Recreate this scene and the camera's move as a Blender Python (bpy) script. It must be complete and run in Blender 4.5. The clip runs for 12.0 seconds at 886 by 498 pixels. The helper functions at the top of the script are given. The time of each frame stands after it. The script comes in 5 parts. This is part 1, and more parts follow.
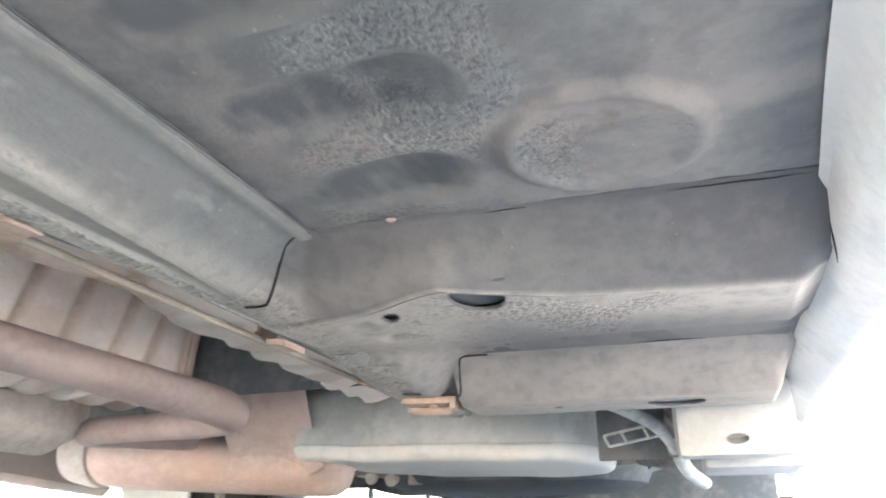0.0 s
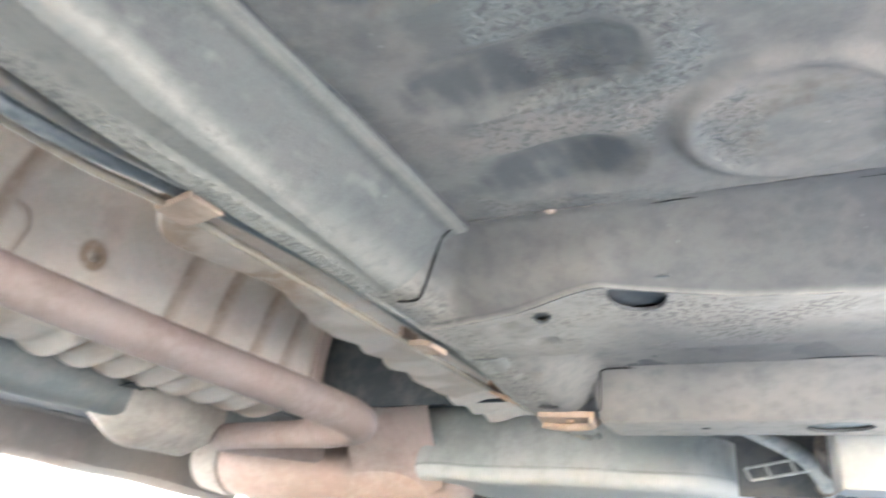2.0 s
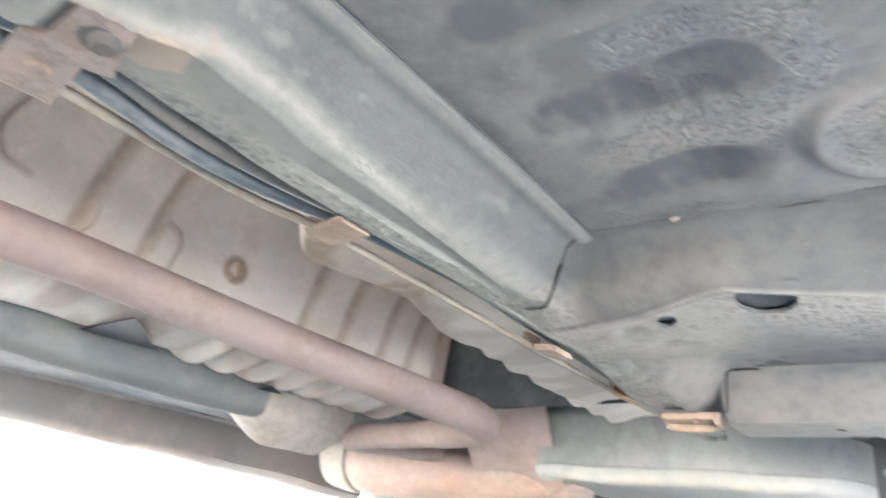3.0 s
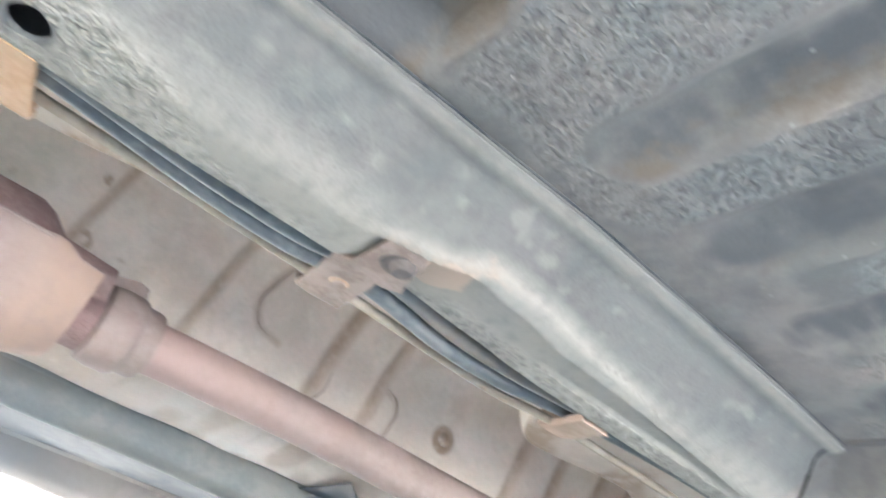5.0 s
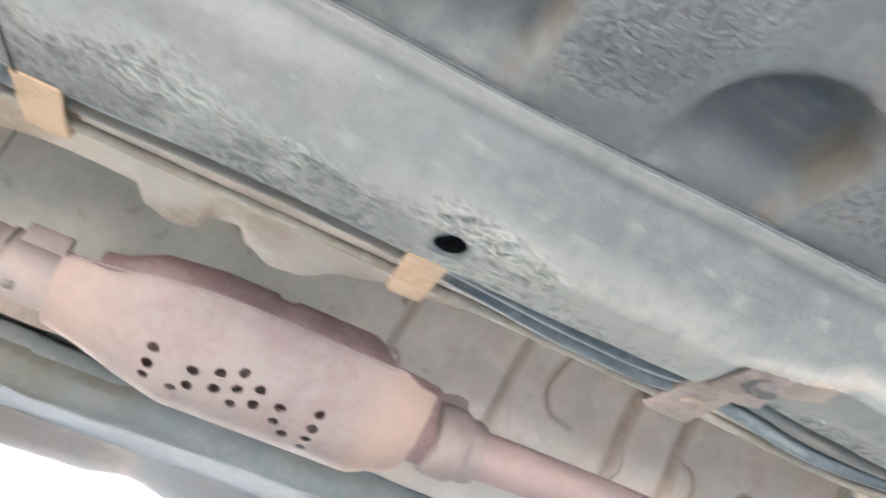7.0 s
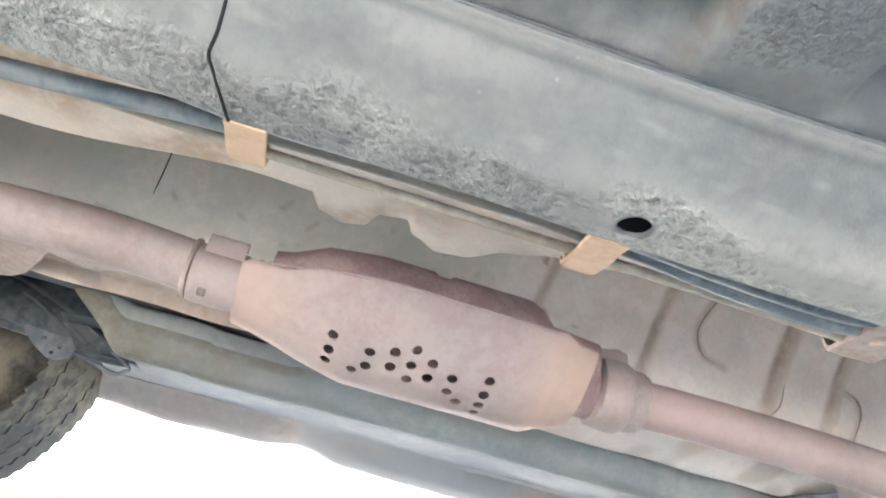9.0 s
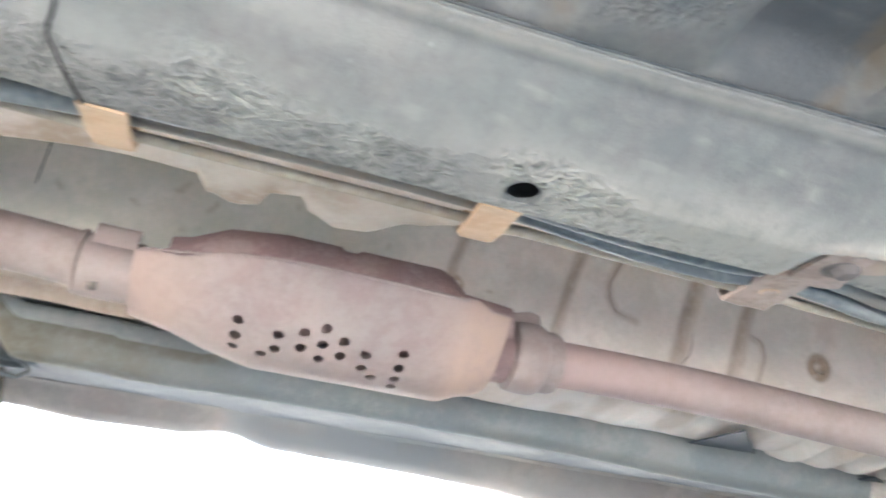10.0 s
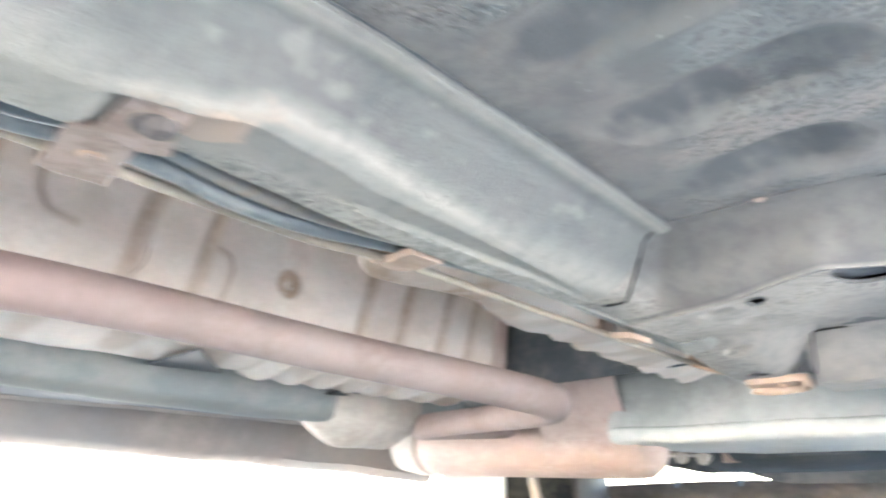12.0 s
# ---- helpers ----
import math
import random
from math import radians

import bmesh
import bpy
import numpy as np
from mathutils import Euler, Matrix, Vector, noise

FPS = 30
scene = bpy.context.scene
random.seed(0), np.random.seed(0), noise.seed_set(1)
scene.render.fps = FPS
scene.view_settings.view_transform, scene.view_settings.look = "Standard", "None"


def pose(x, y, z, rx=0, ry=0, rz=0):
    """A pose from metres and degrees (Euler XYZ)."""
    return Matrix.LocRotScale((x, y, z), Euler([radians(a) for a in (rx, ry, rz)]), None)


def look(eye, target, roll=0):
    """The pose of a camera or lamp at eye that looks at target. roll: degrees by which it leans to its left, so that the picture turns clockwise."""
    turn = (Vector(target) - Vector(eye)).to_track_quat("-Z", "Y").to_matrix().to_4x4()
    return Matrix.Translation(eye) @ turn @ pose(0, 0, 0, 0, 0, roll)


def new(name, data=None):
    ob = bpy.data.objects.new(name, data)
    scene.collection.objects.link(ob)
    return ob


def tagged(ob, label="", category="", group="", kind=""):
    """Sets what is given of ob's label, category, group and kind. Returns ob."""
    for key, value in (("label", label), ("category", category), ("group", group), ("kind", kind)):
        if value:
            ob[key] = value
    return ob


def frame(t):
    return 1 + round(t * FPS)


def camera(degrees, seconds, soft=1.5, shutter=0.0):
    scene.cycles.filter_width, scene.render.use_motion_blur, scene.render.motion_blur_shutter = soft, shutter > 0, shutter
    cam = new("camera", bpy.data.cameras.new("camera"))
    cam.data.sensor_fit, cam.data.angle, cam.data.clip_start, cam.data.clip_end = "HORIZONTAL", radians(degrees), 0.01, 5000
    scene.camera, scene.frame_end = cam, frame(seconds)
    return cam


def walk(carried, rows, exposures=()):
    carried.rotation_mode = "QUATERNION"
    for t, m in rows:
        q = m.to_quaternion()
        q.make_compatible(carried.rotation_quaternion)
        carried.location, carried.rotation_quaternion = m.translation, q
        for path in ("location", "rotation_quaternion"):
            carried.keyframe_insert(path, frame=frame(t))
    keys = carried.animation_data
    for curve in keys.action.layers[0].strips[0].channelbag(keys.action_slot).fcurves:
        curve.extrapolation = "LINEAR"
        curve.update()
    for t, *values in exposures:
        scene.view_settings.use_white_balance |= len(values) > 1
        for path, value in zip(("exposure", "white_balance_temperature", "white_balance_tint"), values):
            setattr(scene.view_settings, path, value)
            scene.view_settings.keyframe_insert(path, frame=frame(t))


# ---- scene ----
cam = camera(62.5, 12.0, 1.8, 0.7)
PATH = [
    (0, (0.64, -0.011, 0.076), (0.016, 1.75, 0.789), -0.5),
    (0.5, (0.622, 0.022, 0.077), (0.099, 1.796, 0.838), -1.4),
    (1, (0.614, 0.029, 0.076), (0.153, 1.791, 0.901), -2.4),
    (1.5, (0.611, 0.025, 0.067), (0.051, 1.74, 0.93), 0.1),
    (2, (0.602, -0.007, 0.053), (-0.278, 1.606, 0.843), 3.9),
    (2.5, (0.604, -0.021, 0.051), (-0.358, 1.565, 0.799), 3.9),
    (3, (0.603, -0.041, 0.048), (-0.519, 1.425, 0.817), 5.4),
    (5, (0.593, -0.092, 0.056), (-0.799, 0.876, 1.117), 15.5),
    (5.5, (0.596, -0.114, 0.057), (-0.881, 0.674, 1.151), 17.9),
    (6, (0.597, -0.136, 0.054), (-0.965, 0.551, 1.097), 17.8),
    (6.5, (0.598, -0.163, 0.054), (-1.022, 0.424, 1.069), 16.8),
    (7, (0.601, -0.19, 0.058), (-1.05, 0.272, 1.088), 16.8),
    (7.5, (0.608, -0.22, 0.059), (-1.086, 0.124, 1.065), 15.2),
    (9.5, (0.615, -0.237, 0.056), (-1.201, 0.063, 0.836), 11.9),
    (10, (0.61, -0.219, 0.067), (-1.165, 0.246, 0.863), 7.1),
    (10.5, (0.6, -0.188, 0.068), (-1.105, 0.493, 0.86), 6.4),
    (11, (0.589, -0.144, 0.072), (-0.999, 0.813, 0.822), 2.9),
    (11.5, (0.584, -0.108, 0.076), (-0.849, 1.098, 0.778), 0.2),
    (12, (0.576, -0.053, 0.09), (-0.633, 1.394, 0.757), -1.2),
]
TINT = 12
EXPOSURES = [(0, 4.53, 6830), (0.5, 4.27, 6930), (1.5, 4.26, 6980), (2, 4.77, 6730), (2.5, 4.9, 6680), (5.5, 5.03, 6580), (7, 4.9, 6580), (9.5, 4.85, 6560), (10.5, 4.75, 6560), (12, 5.13, 6540)]
walk(cam, [(t, look(eye, target, roll)) for t, eye, target, roll in PATH], [(t, stops, kelvin, TINT + (3 if t < 1.8 else 0)) for t, stops, kelvin in EXPOSURES])

# ---- world and sun ----
SUN_UP, SUN_TURN = 26.0, 184.0      # degrees above the horizon; degrees from +y towards +x
world = bpy.data.worlds.new("sky")
scene.world = world
world.use_nodes = True
wn = world.node_tree.nodes
sky = wn.new("ShaderNodeTexSky")
sky.sky_type = "NISHITA"
sky.sun_disc = False
sky.sun_elevation = radians(SUN_UP)
sky.sun_rotation = radians(SUN_TURN)
wn["Background"].inputs["Strength"].default_value = 0.12
world.node_tree.links.new(sky.outputs[0], wn["Background"].inputs["Color"])
lamp = bpy.data.lights.new("sun", "SUN")
lamp.energy, lamp.angle, lamp.color = 5.0, radians(0.5), (1.0, 0.96, 0.90)
sun = new("sun", lamp)
sun_way = Vector((math.sin(radians(SUN_TURN)) * math.cos(radians(SUN_UP)), math.cos(radians(SUN_TURN)) * math.cos(radians(SUN_UP)), math.sin(radians(SUN_UP))))
sun.matrix_basis = look(sun_way * 20, (0, 0, 0))


# ---- materials ----
def surface(name, base, dust, amount=0.5, scale=7.0, rough=0.8, grain=(260.0, 0.4), lumps=(0.0, 0.0), patch=0.0, metal=0.0, stain_tone=None, speck=None, crusty=None, rusty=None, grimy_shade=None, deep=0.75, gloss=0.12, hue=0.32):
    """A dusty surface. base and dust: colours, mixed by large and small noise; grain: scale and strength of the fine
    relief;
    lumps: the same of a coarse crusty relief, which comes in patches where patch is over 0; stain_tone: the colour that
    the mesh's own stain_tone attribute brings, for stains and for painted light (a patch below 0 lets its crust
    attribute place the crust); speck: the colour of scattered pale chips; deep: how much shade is painted into its
    pits; gloss: the mirror-like share, low on dust; hue: how far green and pink tints vary; crusty: the colour of the
    crust; rusty, grimy_shade: the colours that the mesh's own rust and grime_shade attributes bring, the latter for
    grime and painted shade."""
    m = bpy.data.materials.new(name)
    m.use_nodes = True
    nt = m.node_tree
    n, link = nt.nodes, nt.links.new
    bsdf = n["Principled BSDF"]
    bsdf.inputs["Metallic"].default_value = metal
    bsdf.inputs["Specular IOR Level"].default_value = gloss
    where = n.new("ShaderNodeTexCoord").outputs["Object"]

    def noise_at(s, detail=4.0, roughness=0.55, distortion=0.0):
        x = n.new("ShaderNodeTexNoise")
        x.inputs["Scale"].default_value, x.inputs["Detail"].default_value = s, detail
        x.inputs["Roughness"].default_value, x.inputs["Distortion"].default_value = roughness, distortion
        link(where, x.inputs["Vector"])
        return x.outputs["Fac"]

    def ramp(value, lo, hi, a=0.0, b=1.0):
        x = n.new("ShaderNodeMapRange")
        x.interpolation_type = "SMOOTHSTEP"
        for k, v in zip(("From Min", "From Max", "To Min", "To Max"), (lo, hi, a, b)):
            x.inputs[k].default_value = v
        link(value, x.inputs["Value"])
        return x.outputs["Result"]

    def calc(op, a, b):
        x = n.new("ShaderNodeMath")
        x.operation = op
        for k, v in enumerate((a, b)):
            if isinstance(v, (int, float)):
                x.inputs[k].default_value = v
            else:
                link(v, x.inputs[k])
        return x.outputs[0]

    def mix(fac, a, b, blend="MIX"):
        x = n.new("ShaderNodeMix")
        x.data_type, x.blend_type = "RGBA", blend
        for k, v in ((0, fac), (6, a), (7, b)):
            if isinstance(v, (int, float)):
                x.inputs[k].default_value = v
            elif isinstance(v, tuple):
                x.inputs[k].default_value = (*v, 1)
            else:
                link(v, x.inputs[k])
        return x.outputs[2]

    big = noise_at(scale, 5.0, 0.6, 0.3)
    small = noise_at(scale * 9, 4.0, 0.6)
    dusting = calc("ADD", calc("MULTIPLY", ramp(big, 0.3, 0.7), 0.65), calc("MULTIPLY", ramp(small, 0.3, 0.7), 0.35))
    colour = mix(ramp(dusting, 0.5 - amount * 0.5, 1.05 - amount * 0.5), base, dust)
    colour = mix(0.25, colour, mix(ramp(noise_at(scale * 0.45, 2.0), 0.35, 0.65), (0.62, 0.66, 0.7), (1.0, 0.96, 0.9)), "MULTIPLY")
    tint = n.new("ShaderNodeTexNoise")
    tint.inputs["Scale"].default_value, tint.inputs["Detail"].default_value, tint.inputs["Roughness"].default_value = scale * 2.6, 5.0, 0.65
    link(where, tint.inputs["Vector"])
    colour = mix(hue, colour, mix(ramp(tint.outputs["Fac"], 0.38, 0.62), (0.92, 1.0, 0.985), (1.07, 0.985, 0.975)), "MULTIPLY")
    colour = mix(0.17, colour, mix(ramp(noise_at(scale * 22, 3.0, 0.7), 0.32, 0.58), (0.72, 0.71, 0.70), (1.06, 1.06, 1.06)), "MULTIPLY")
    if patch < 0:
        worn = n.new("ShaderNodeAttribute")
        worn.attribute_name = "crust"
        mask = ramp(calc("ADD", worn.outputs["Fac"], calc("MULTIPLY", noise_at(28.0, 4.0), 0.7)), 0.55, 1.05)
    else:
        mask = ramp(noise_at(13.0, 3.0, 0.5, 0.4), 0.5 - patch * 0.1, 0.62 - patch * 0.1) if patch > 0 else None
    height = calc("MULTIPLY", noise_at(grain[0], 3.0, 0.6), grain[1])
    if lumps[1]:
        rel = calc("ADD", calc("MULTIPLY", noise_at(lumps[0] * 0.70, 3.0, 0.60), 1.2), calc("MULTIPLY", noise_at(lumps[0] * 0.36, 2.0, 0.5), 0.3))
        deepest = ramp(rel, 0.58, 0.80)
        rel = calc("MULTIPLY", calc("SUBTRACT", rel, 0.75), lumps[1])
        if mask is not None:
            rel = calc("MULTIPLY", rel, mask)
        height = calc("ADD", height, rel)
        pit = ramp(rel, -0.1 * lumps[1], 0.2 * lumps[1])
        if mask is not None:
            pit = calc("MULTIPLY", pit, mask)
        if crusty:
            colour = mix(mask, colour, mix(ramp(dusting, 0.2, 0.8), crusty, dust))
            colour = mix(calc("MULTIPLY", calc("MULTIPLY", mask, ramp(noise_at(lumps[0] * 0.21, 4.0, 0.65), 0.46, 0.60)), 0.5), colour, base)
            # Shade of the relief put into the colour: its low spots get darker.
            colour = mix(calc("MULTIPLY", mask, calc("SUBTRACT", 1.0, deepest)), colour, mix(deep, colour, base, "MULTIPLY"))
        colour = mix(calc("MULTIPLY", pit, 0.2), colour, dust)
    if stain_tone:
        at = n.new("ShaderNodeAttribute")
        at.attribute_name = "stain_tone"
        hold = calc("MULTIPLY", at.outputs["Fac"], ramp(small, 0.2, 0.6, 0.55, 1.0))
        if crusty:
            hold = calc("MULTIPLY", hold, calc("SUBTRACT", 1.0, calc("MULTIPLY", calc("MULTIPLY", mask, calc("SUBTRACT", 1.0, deepest)), 0.6)))
        colour = mix(hold, colour, stain_tone)
    if grimy_shade:
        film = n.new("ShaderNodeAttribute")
        film.attribute_name = "grime_shade"
        colour = mix(ramp(calc("ADD", film.outputs["Fac"], calc("MULTIPLY", noise_at(70.0, 4.0, 0.65), 0.6)), 0.45, 1.15), colour, grimy_shade)
    if rusty:
        bare = n.new("ShaderNodeAttribute")
        bare.attribute_name = "rust"
        colour = mix(ramp(calc("ADD", bare.outputs["Fac"], calc("MULTIPLY", noise_at(120.0, 4.0), 0.6)), 0.55, 0.95), colour, rusty)
    if speck:
        chips = n.new("ShaderNodeTexVoronoi")
        chips.inputs["Scale"].default_value = 85.0
        link(where, chips.inputs["Vector"])
        colour = mix(calc("MULTIPLY", ramp(chips.outputs["Distance"], 0.11, 0.07), ramp(noise_at(17.0), 0.5, 0.7, 0.0, 0.45)), colour, speck)
    link(colour, bsdf.inputs["Base Color"])
    link(ramp(dusting, 0.2, 0.9, rough - 0.12, min(rough + 0.1, 1.0)), bsdf.inputs["Roughness"])
    bump = n.new("ShaderNodeBump")
    bump.inputs["Strength"].default_value, bump.inputs["Distance"].default_value = 1.0, 0.002
    link(height, bump.inputs["Height"])
    link(bump.outputs[0], bsdf.inputs["Normal"])
    return m


underseal = surface("underseal", (0.135, 0.135, 0.129), (0.188, 0.179, 0.166), 0.4, 8.0, 0.82, (420.0, 0.25), (400.0, 1.25), -1.0, deep=0.34, stain_tone=(0.296, 0.254, 0.217), speck=(0.339, 0.342, 0.327), crusty=(0.150, 0.160, 0.154), rusty=(0.128, 0.109, 0.088), grimy_shade=(0.086, 0.089, 0.090))
rail_paint = surface("rail_paint", (0.114, 0.117, 0.114), (0.142, 0.144, 0.138), 0.5, 9.0, 0.72, (500.0, 0.25), (310.0, 3.0), -1.0, stain_tone=(0.300, 0.286, 0.252), speck=(0.274, 0.285, 0.270), crusty=(0.268, 0.276, 0.242), rusty=(0.348, 0.273, 0.221), deep=0.36)
member_paint = surface("member_paint", (0.095, 0.094, 0.094), (0.129, 0.124, 0.119), 0.5, 7.0, 0.78, (450.0, 0.2), (300.0, 1.5), -1.0, stain_tone=(0.345, 0.312, 0.272), speck=(0.249, 0.249, 0.242), crusty=(0.215, 0.210, 0.186), deep=0.4)
tunnel_dust = surface("tunnel_dust", (0.707, 0.629, 0.568), (0.790, 0.710, 0.650), 0.6, 9.0, 0.85, (380.0, 0.2), stain_tone=(0.335, 0.236, 0.162), grimy_shade=(0.52, 0.525, 0.455))
exhaust_steel = surface("exhaust_steel", (0.299, 0.232, 0.212), (0.358, 0.288, 0.266), 0.6, 10.0, 0.72, (700.0, 0.18), metal=0.15, stain_tone=(0.372, 0.268, 0.246))
shield_steel = surface("shield_steel", (0.320, 0.246, 0.232), (0.370, 0.300, 0.278), 0.6, 8.0, 0.75, (800.0, 0.12), metal=0.15, stain_tone=(0.437, 0.314, 0.256), gloss=0.06)
rough_shell = surface("rough_shell", (0.287, 0.191, 0.183), (0.374, 0.270, 0.252), 0.5, 20.0, 0.85, (500.0, 1.0))
rust = surface("rust", (0.33, 0.19, 0.12), (0.47, 0.33, 0.24), 0.55, 12.0, 0.85, (420.0, 0.4))
clip_plastic = surface("clip_plastic", (0.423, 0.270, 0.155), (0.506, 0.351, 0.231), 0.6, 14.0, 0.7, (600.0, 0.1))
dusty_clip = surface("dusty_clip", (0.338, 0.249, 0.192), (0.431, 0.330, 0.261), 0.6, 16.0, 0.85, (500.0, 0.25), gloss=0.05)
dusty_bracket = surface("dusty_bracket", (0.264, 0.200, 0.171), (0.365, 0.292, 0.255), 0.6, 30.0, 0.8, (500.0, 0.25), stain_tone=(0.456, 0.266, 0.157))
line_coat = surface("line_coat", (0.092, 0.111, 0.118), (0.180, 0.192, 0.188), 0.45, 18.0, 0.55, (700.0, 0.1), gloss=0.35, stain_tone=(0.17, 0.132, 0.095))
thin_line = surface("thin_line", (0.306, 0.255, 0.200), (0.399, 0.348, 0.281), 0.6, 16.0, 0.7, (600.0, 0.1))
far_rail_paint = surface("far_rail_paint", (0.210, 0.227, 0.229), (0.261, 0.268, 0.261), 0.5, 9.0, 0.85, (450.0, 0.2), stain_tone=(0.134, 0.123, 0.097), gloss=0.02)
sill_paint = surface("sill_paint", (0.62, 0.60, 0.56), (0.72, 0.69, 0.64), 0.6, 6.0, 0.75, (450.0, 0.2), stain_tone=(0.50, 0.49, 0.46))
box_paint = surface("box_paint", (0.300, 0.303, 0.300), (0.375, 0.375, 0.362), 0.6, 6.0, 0.75, (450.0, 0.2))
end_dust = surface("end_dust", (0.36, 0.325, 0.29), (0.47, 0.42, 0.375), 0.55, 9.0, 0.85, (450.0, 0.3))
far_sill_paint = surface("far_sill_paint", (0.230, 0.197, 0.172), (0.281, 0.243, 0.212), 0.55, 4.0, 0.9, (450.0, 0.2), stain_tone=(0.176, 0.178, 0.172), gloss=0.02)
tank_plastic = surface("tank_plastic", (0.315, 0.322, 0.300), (0.410, 0.412, 0.385), 0.5, 5.0, 0.6, (500.0, 0.15), stain_tone=(0.48, 0.48, 0.45))
muffler_dust = surface("muffler_dust", (0.427, 0.323, 0.279), (0.503, 0.399, 0.354), 0.6, 6.0, 0.8, (450.0, 0.25), stain_tone=(0.285, 0.247, 0.209))
bumper_plastic = surface("bumper_plastic", (0.085, 0.078, 0.074), (0.13, 0.118, 0.11), 0.5, 3.0, 0.75, (400.0, 0.2))
dark_plastic = surface("dark_plastic", (0.032, 0.041, 0.048), (0.083, 0.089, 0.090), 0.4, 9.0, 0.6, (420.0, 0.2))
dark_panel = surface("dark_panel", (0.072, 0.082, 0.089), (0.136, 0.140, 0.140), 0.45, 5.0, 0.75, (420.0, 0.2))
near_black = surface("near_black", (0.013, 0.013, 0.013), (0.032, 0.031, 0.027), 0.4, 30.0, 0.8, (500.0, 0.3))
rubber = surface("rubber", (0.022, 0.022, 0.021), (0.085, 0.076, 0.06), 0.5, 5.0, 0.88, (320.0, 0.3))
hose_grey = surface("hose_grey", (0.33, 0.34, 0.33), (0.5, 0.49, 0.45), 0.5, 12.0, 0.6, (500.0, 0.1))
body_paint = surface("body_paint", (0.55, 0.55, 0.53), (0.62, 0.60, 0.56), 0.5, 2.0, 0.35, (300.0, 0.05), gloss=0.5)
cast_iron = surface("cast_iron", (0.11, 0.10, 0.095), (0.25, 0.21, 0.175), 0.5, 16.0, 0.8, (420.0, 0.5))
concrete = surface("concrete", (0.50, 0.50, 0.49), (0.60, 0.595, 0.58), 0.5, 1.2, 0.95, (120.0, 0.6), (22.0, 2.0), 0.0)
dry_grass = surface("dry_grass", (0.09, 0.12, 0.04), (0.24, 0.22, 0.1), 0.5, 3.0, 0.8, (200.0, 0.1))


# ---- mesh helpers ----
def step(lo, hi, v):
    k = min(max((v - lo) / (hi - lo), 0.0), 1.0)
    return k * k * (3 - 2 * k)


def curve_of(table):
    """A smooth value between pairs (key, value)."""
    def value(v):
        if v <= table[0][0]:
            return table[0][1]
        for (a, p), (b, q) in zip(table, table[1:]):
            if v <= b:
                return p + (q - p) * step(a, b, v)
        return table[-1][1]
    return value


def smooth_of(table):
    """The same, with no flats at the keys (Catmull-Rom)."""
    line = [(p.x, p.y) for p in glide([(a, b, 0) for a, b in table], 6)]

    def value(v):
        if v <= line[0][0]:
            return line[0][1]
        for (a, p), (b, q) in zip(line, line[1:]):
            if v <= b:
                return p + (q - p) * (v - a) / max(b - a, 1e-6)
        return line[-1][1]
    return value


def thing(name, place, label, category, group="", kind=""):
    ob = new(name)
    ob.empty_display_size = 0.05
    ob.location = place
    return tagged(ob, label, category, group, kind)


def part(name, bm, material, parent=None, label="", smooth=True):
    """Links a bmesh, whose places are the world's, as one mesh object under parent."""
    bmesh.ops.recalc_face_normals(bm, faces=bm.faces)
    me = bpy.data.meshes.new(name)
    bm.to_mesh(me)
    bm.free()
    me.materials.append(material)
    if smooth:
        me.polygons.foreach_set("use_smooth", [True] * len(me.polygons))
        me.set_sharp_from_angle(angle=radians(38))
    ob = new(name, me)
    if parent:
        ob.parent = parent
        ob.matrix_parent_inverse = parent.matrix_basis.inverted()
    return tagged(ob, label)


def sheet(f, us, vs, thick=(0, 0, 0.002), stain_tone=None, crust=None, rust_on=None, grime_shade=None):
    """A closed sheet over the grid us x vs: f(u, v) is its near face, thick the way to its back."""
    bm = bmesh.new()
    lay, rough, bare, dirt_tone = (bm.verts.layers.float.new(k) for k in ("stain_tone", "crust", "rust", "grime_shade"))
    off = Vector(thick)
    front, back = [], []
    for u in us:
        a, b = [], []
        for v in vs:
            p = Vector(f(u, v))
            a.append(bm.verts.new(p))
            b.append(bm.verts.new(p + off))
            if stain_tone:
                a[-1][lay] = stain_tone(u, v)
            if crust:
                a[-1][rough] = crust(u, v)
            if rust_on:
                a[-1][bare] = rust_on(u, v)
            if grime_shade:
                a[-1][dirt_tone] = grime_shade(u, v)
        front.append(a)
        back.append(b)
    nu, nv = len(us), len(vs)
    for i in range(nu - 1):
        for j in range(nv - 1):
            bm.faces.new((front[i][j], front[i + 1][j], front[i + 1][j + 1], front[i][j + 1]))
            bm.faces.new((back[i][j], back[i][j + 1], back[i + 1][j + 1], back[i + 1][j]))
    for i in range(nu - 1):
        bm.faces.new((front[i][0], back[i][0], back[i + 1][0], front[i + 1][0]))
        bm.faces.new((front[i][-1], front[i + 1][-1], back[i + 1][-1], back[i][-1]))
    for j in range(nv - 1):
        bm.faces.new((front[0][j], front[0][j + 1], back[0][j + 1], back[0][j]))
        bm.faces.new((front[-1][j], back[-1][j], back[-1][j + 1], front[-1][j + 1]))
    return bm


def span(a, b, n):
    return [a + (b - a) * k / (n - 1) for k in range(n)]


def glide(points, per=8):
    """A smooth line through points (Catmull-Rom)."""
    p = [Vector(q) for q in points]
    p = [p[0] * 2 - p[1]] + p + [p[-1] * 2 - p[-2]]
    line = []
    for a, b, c, d in zip(p, p[1:], p[2:], p[3:]):
        for k in range(per):
            t = k / per
            line.append(0.5 * (2 * b + (c - a) * t + (2 * a - 5 * b + 4 * c - d) * t * t + (3 * b - a - 3 * c + d) * t ** 3))
    return line + [p[-2]]


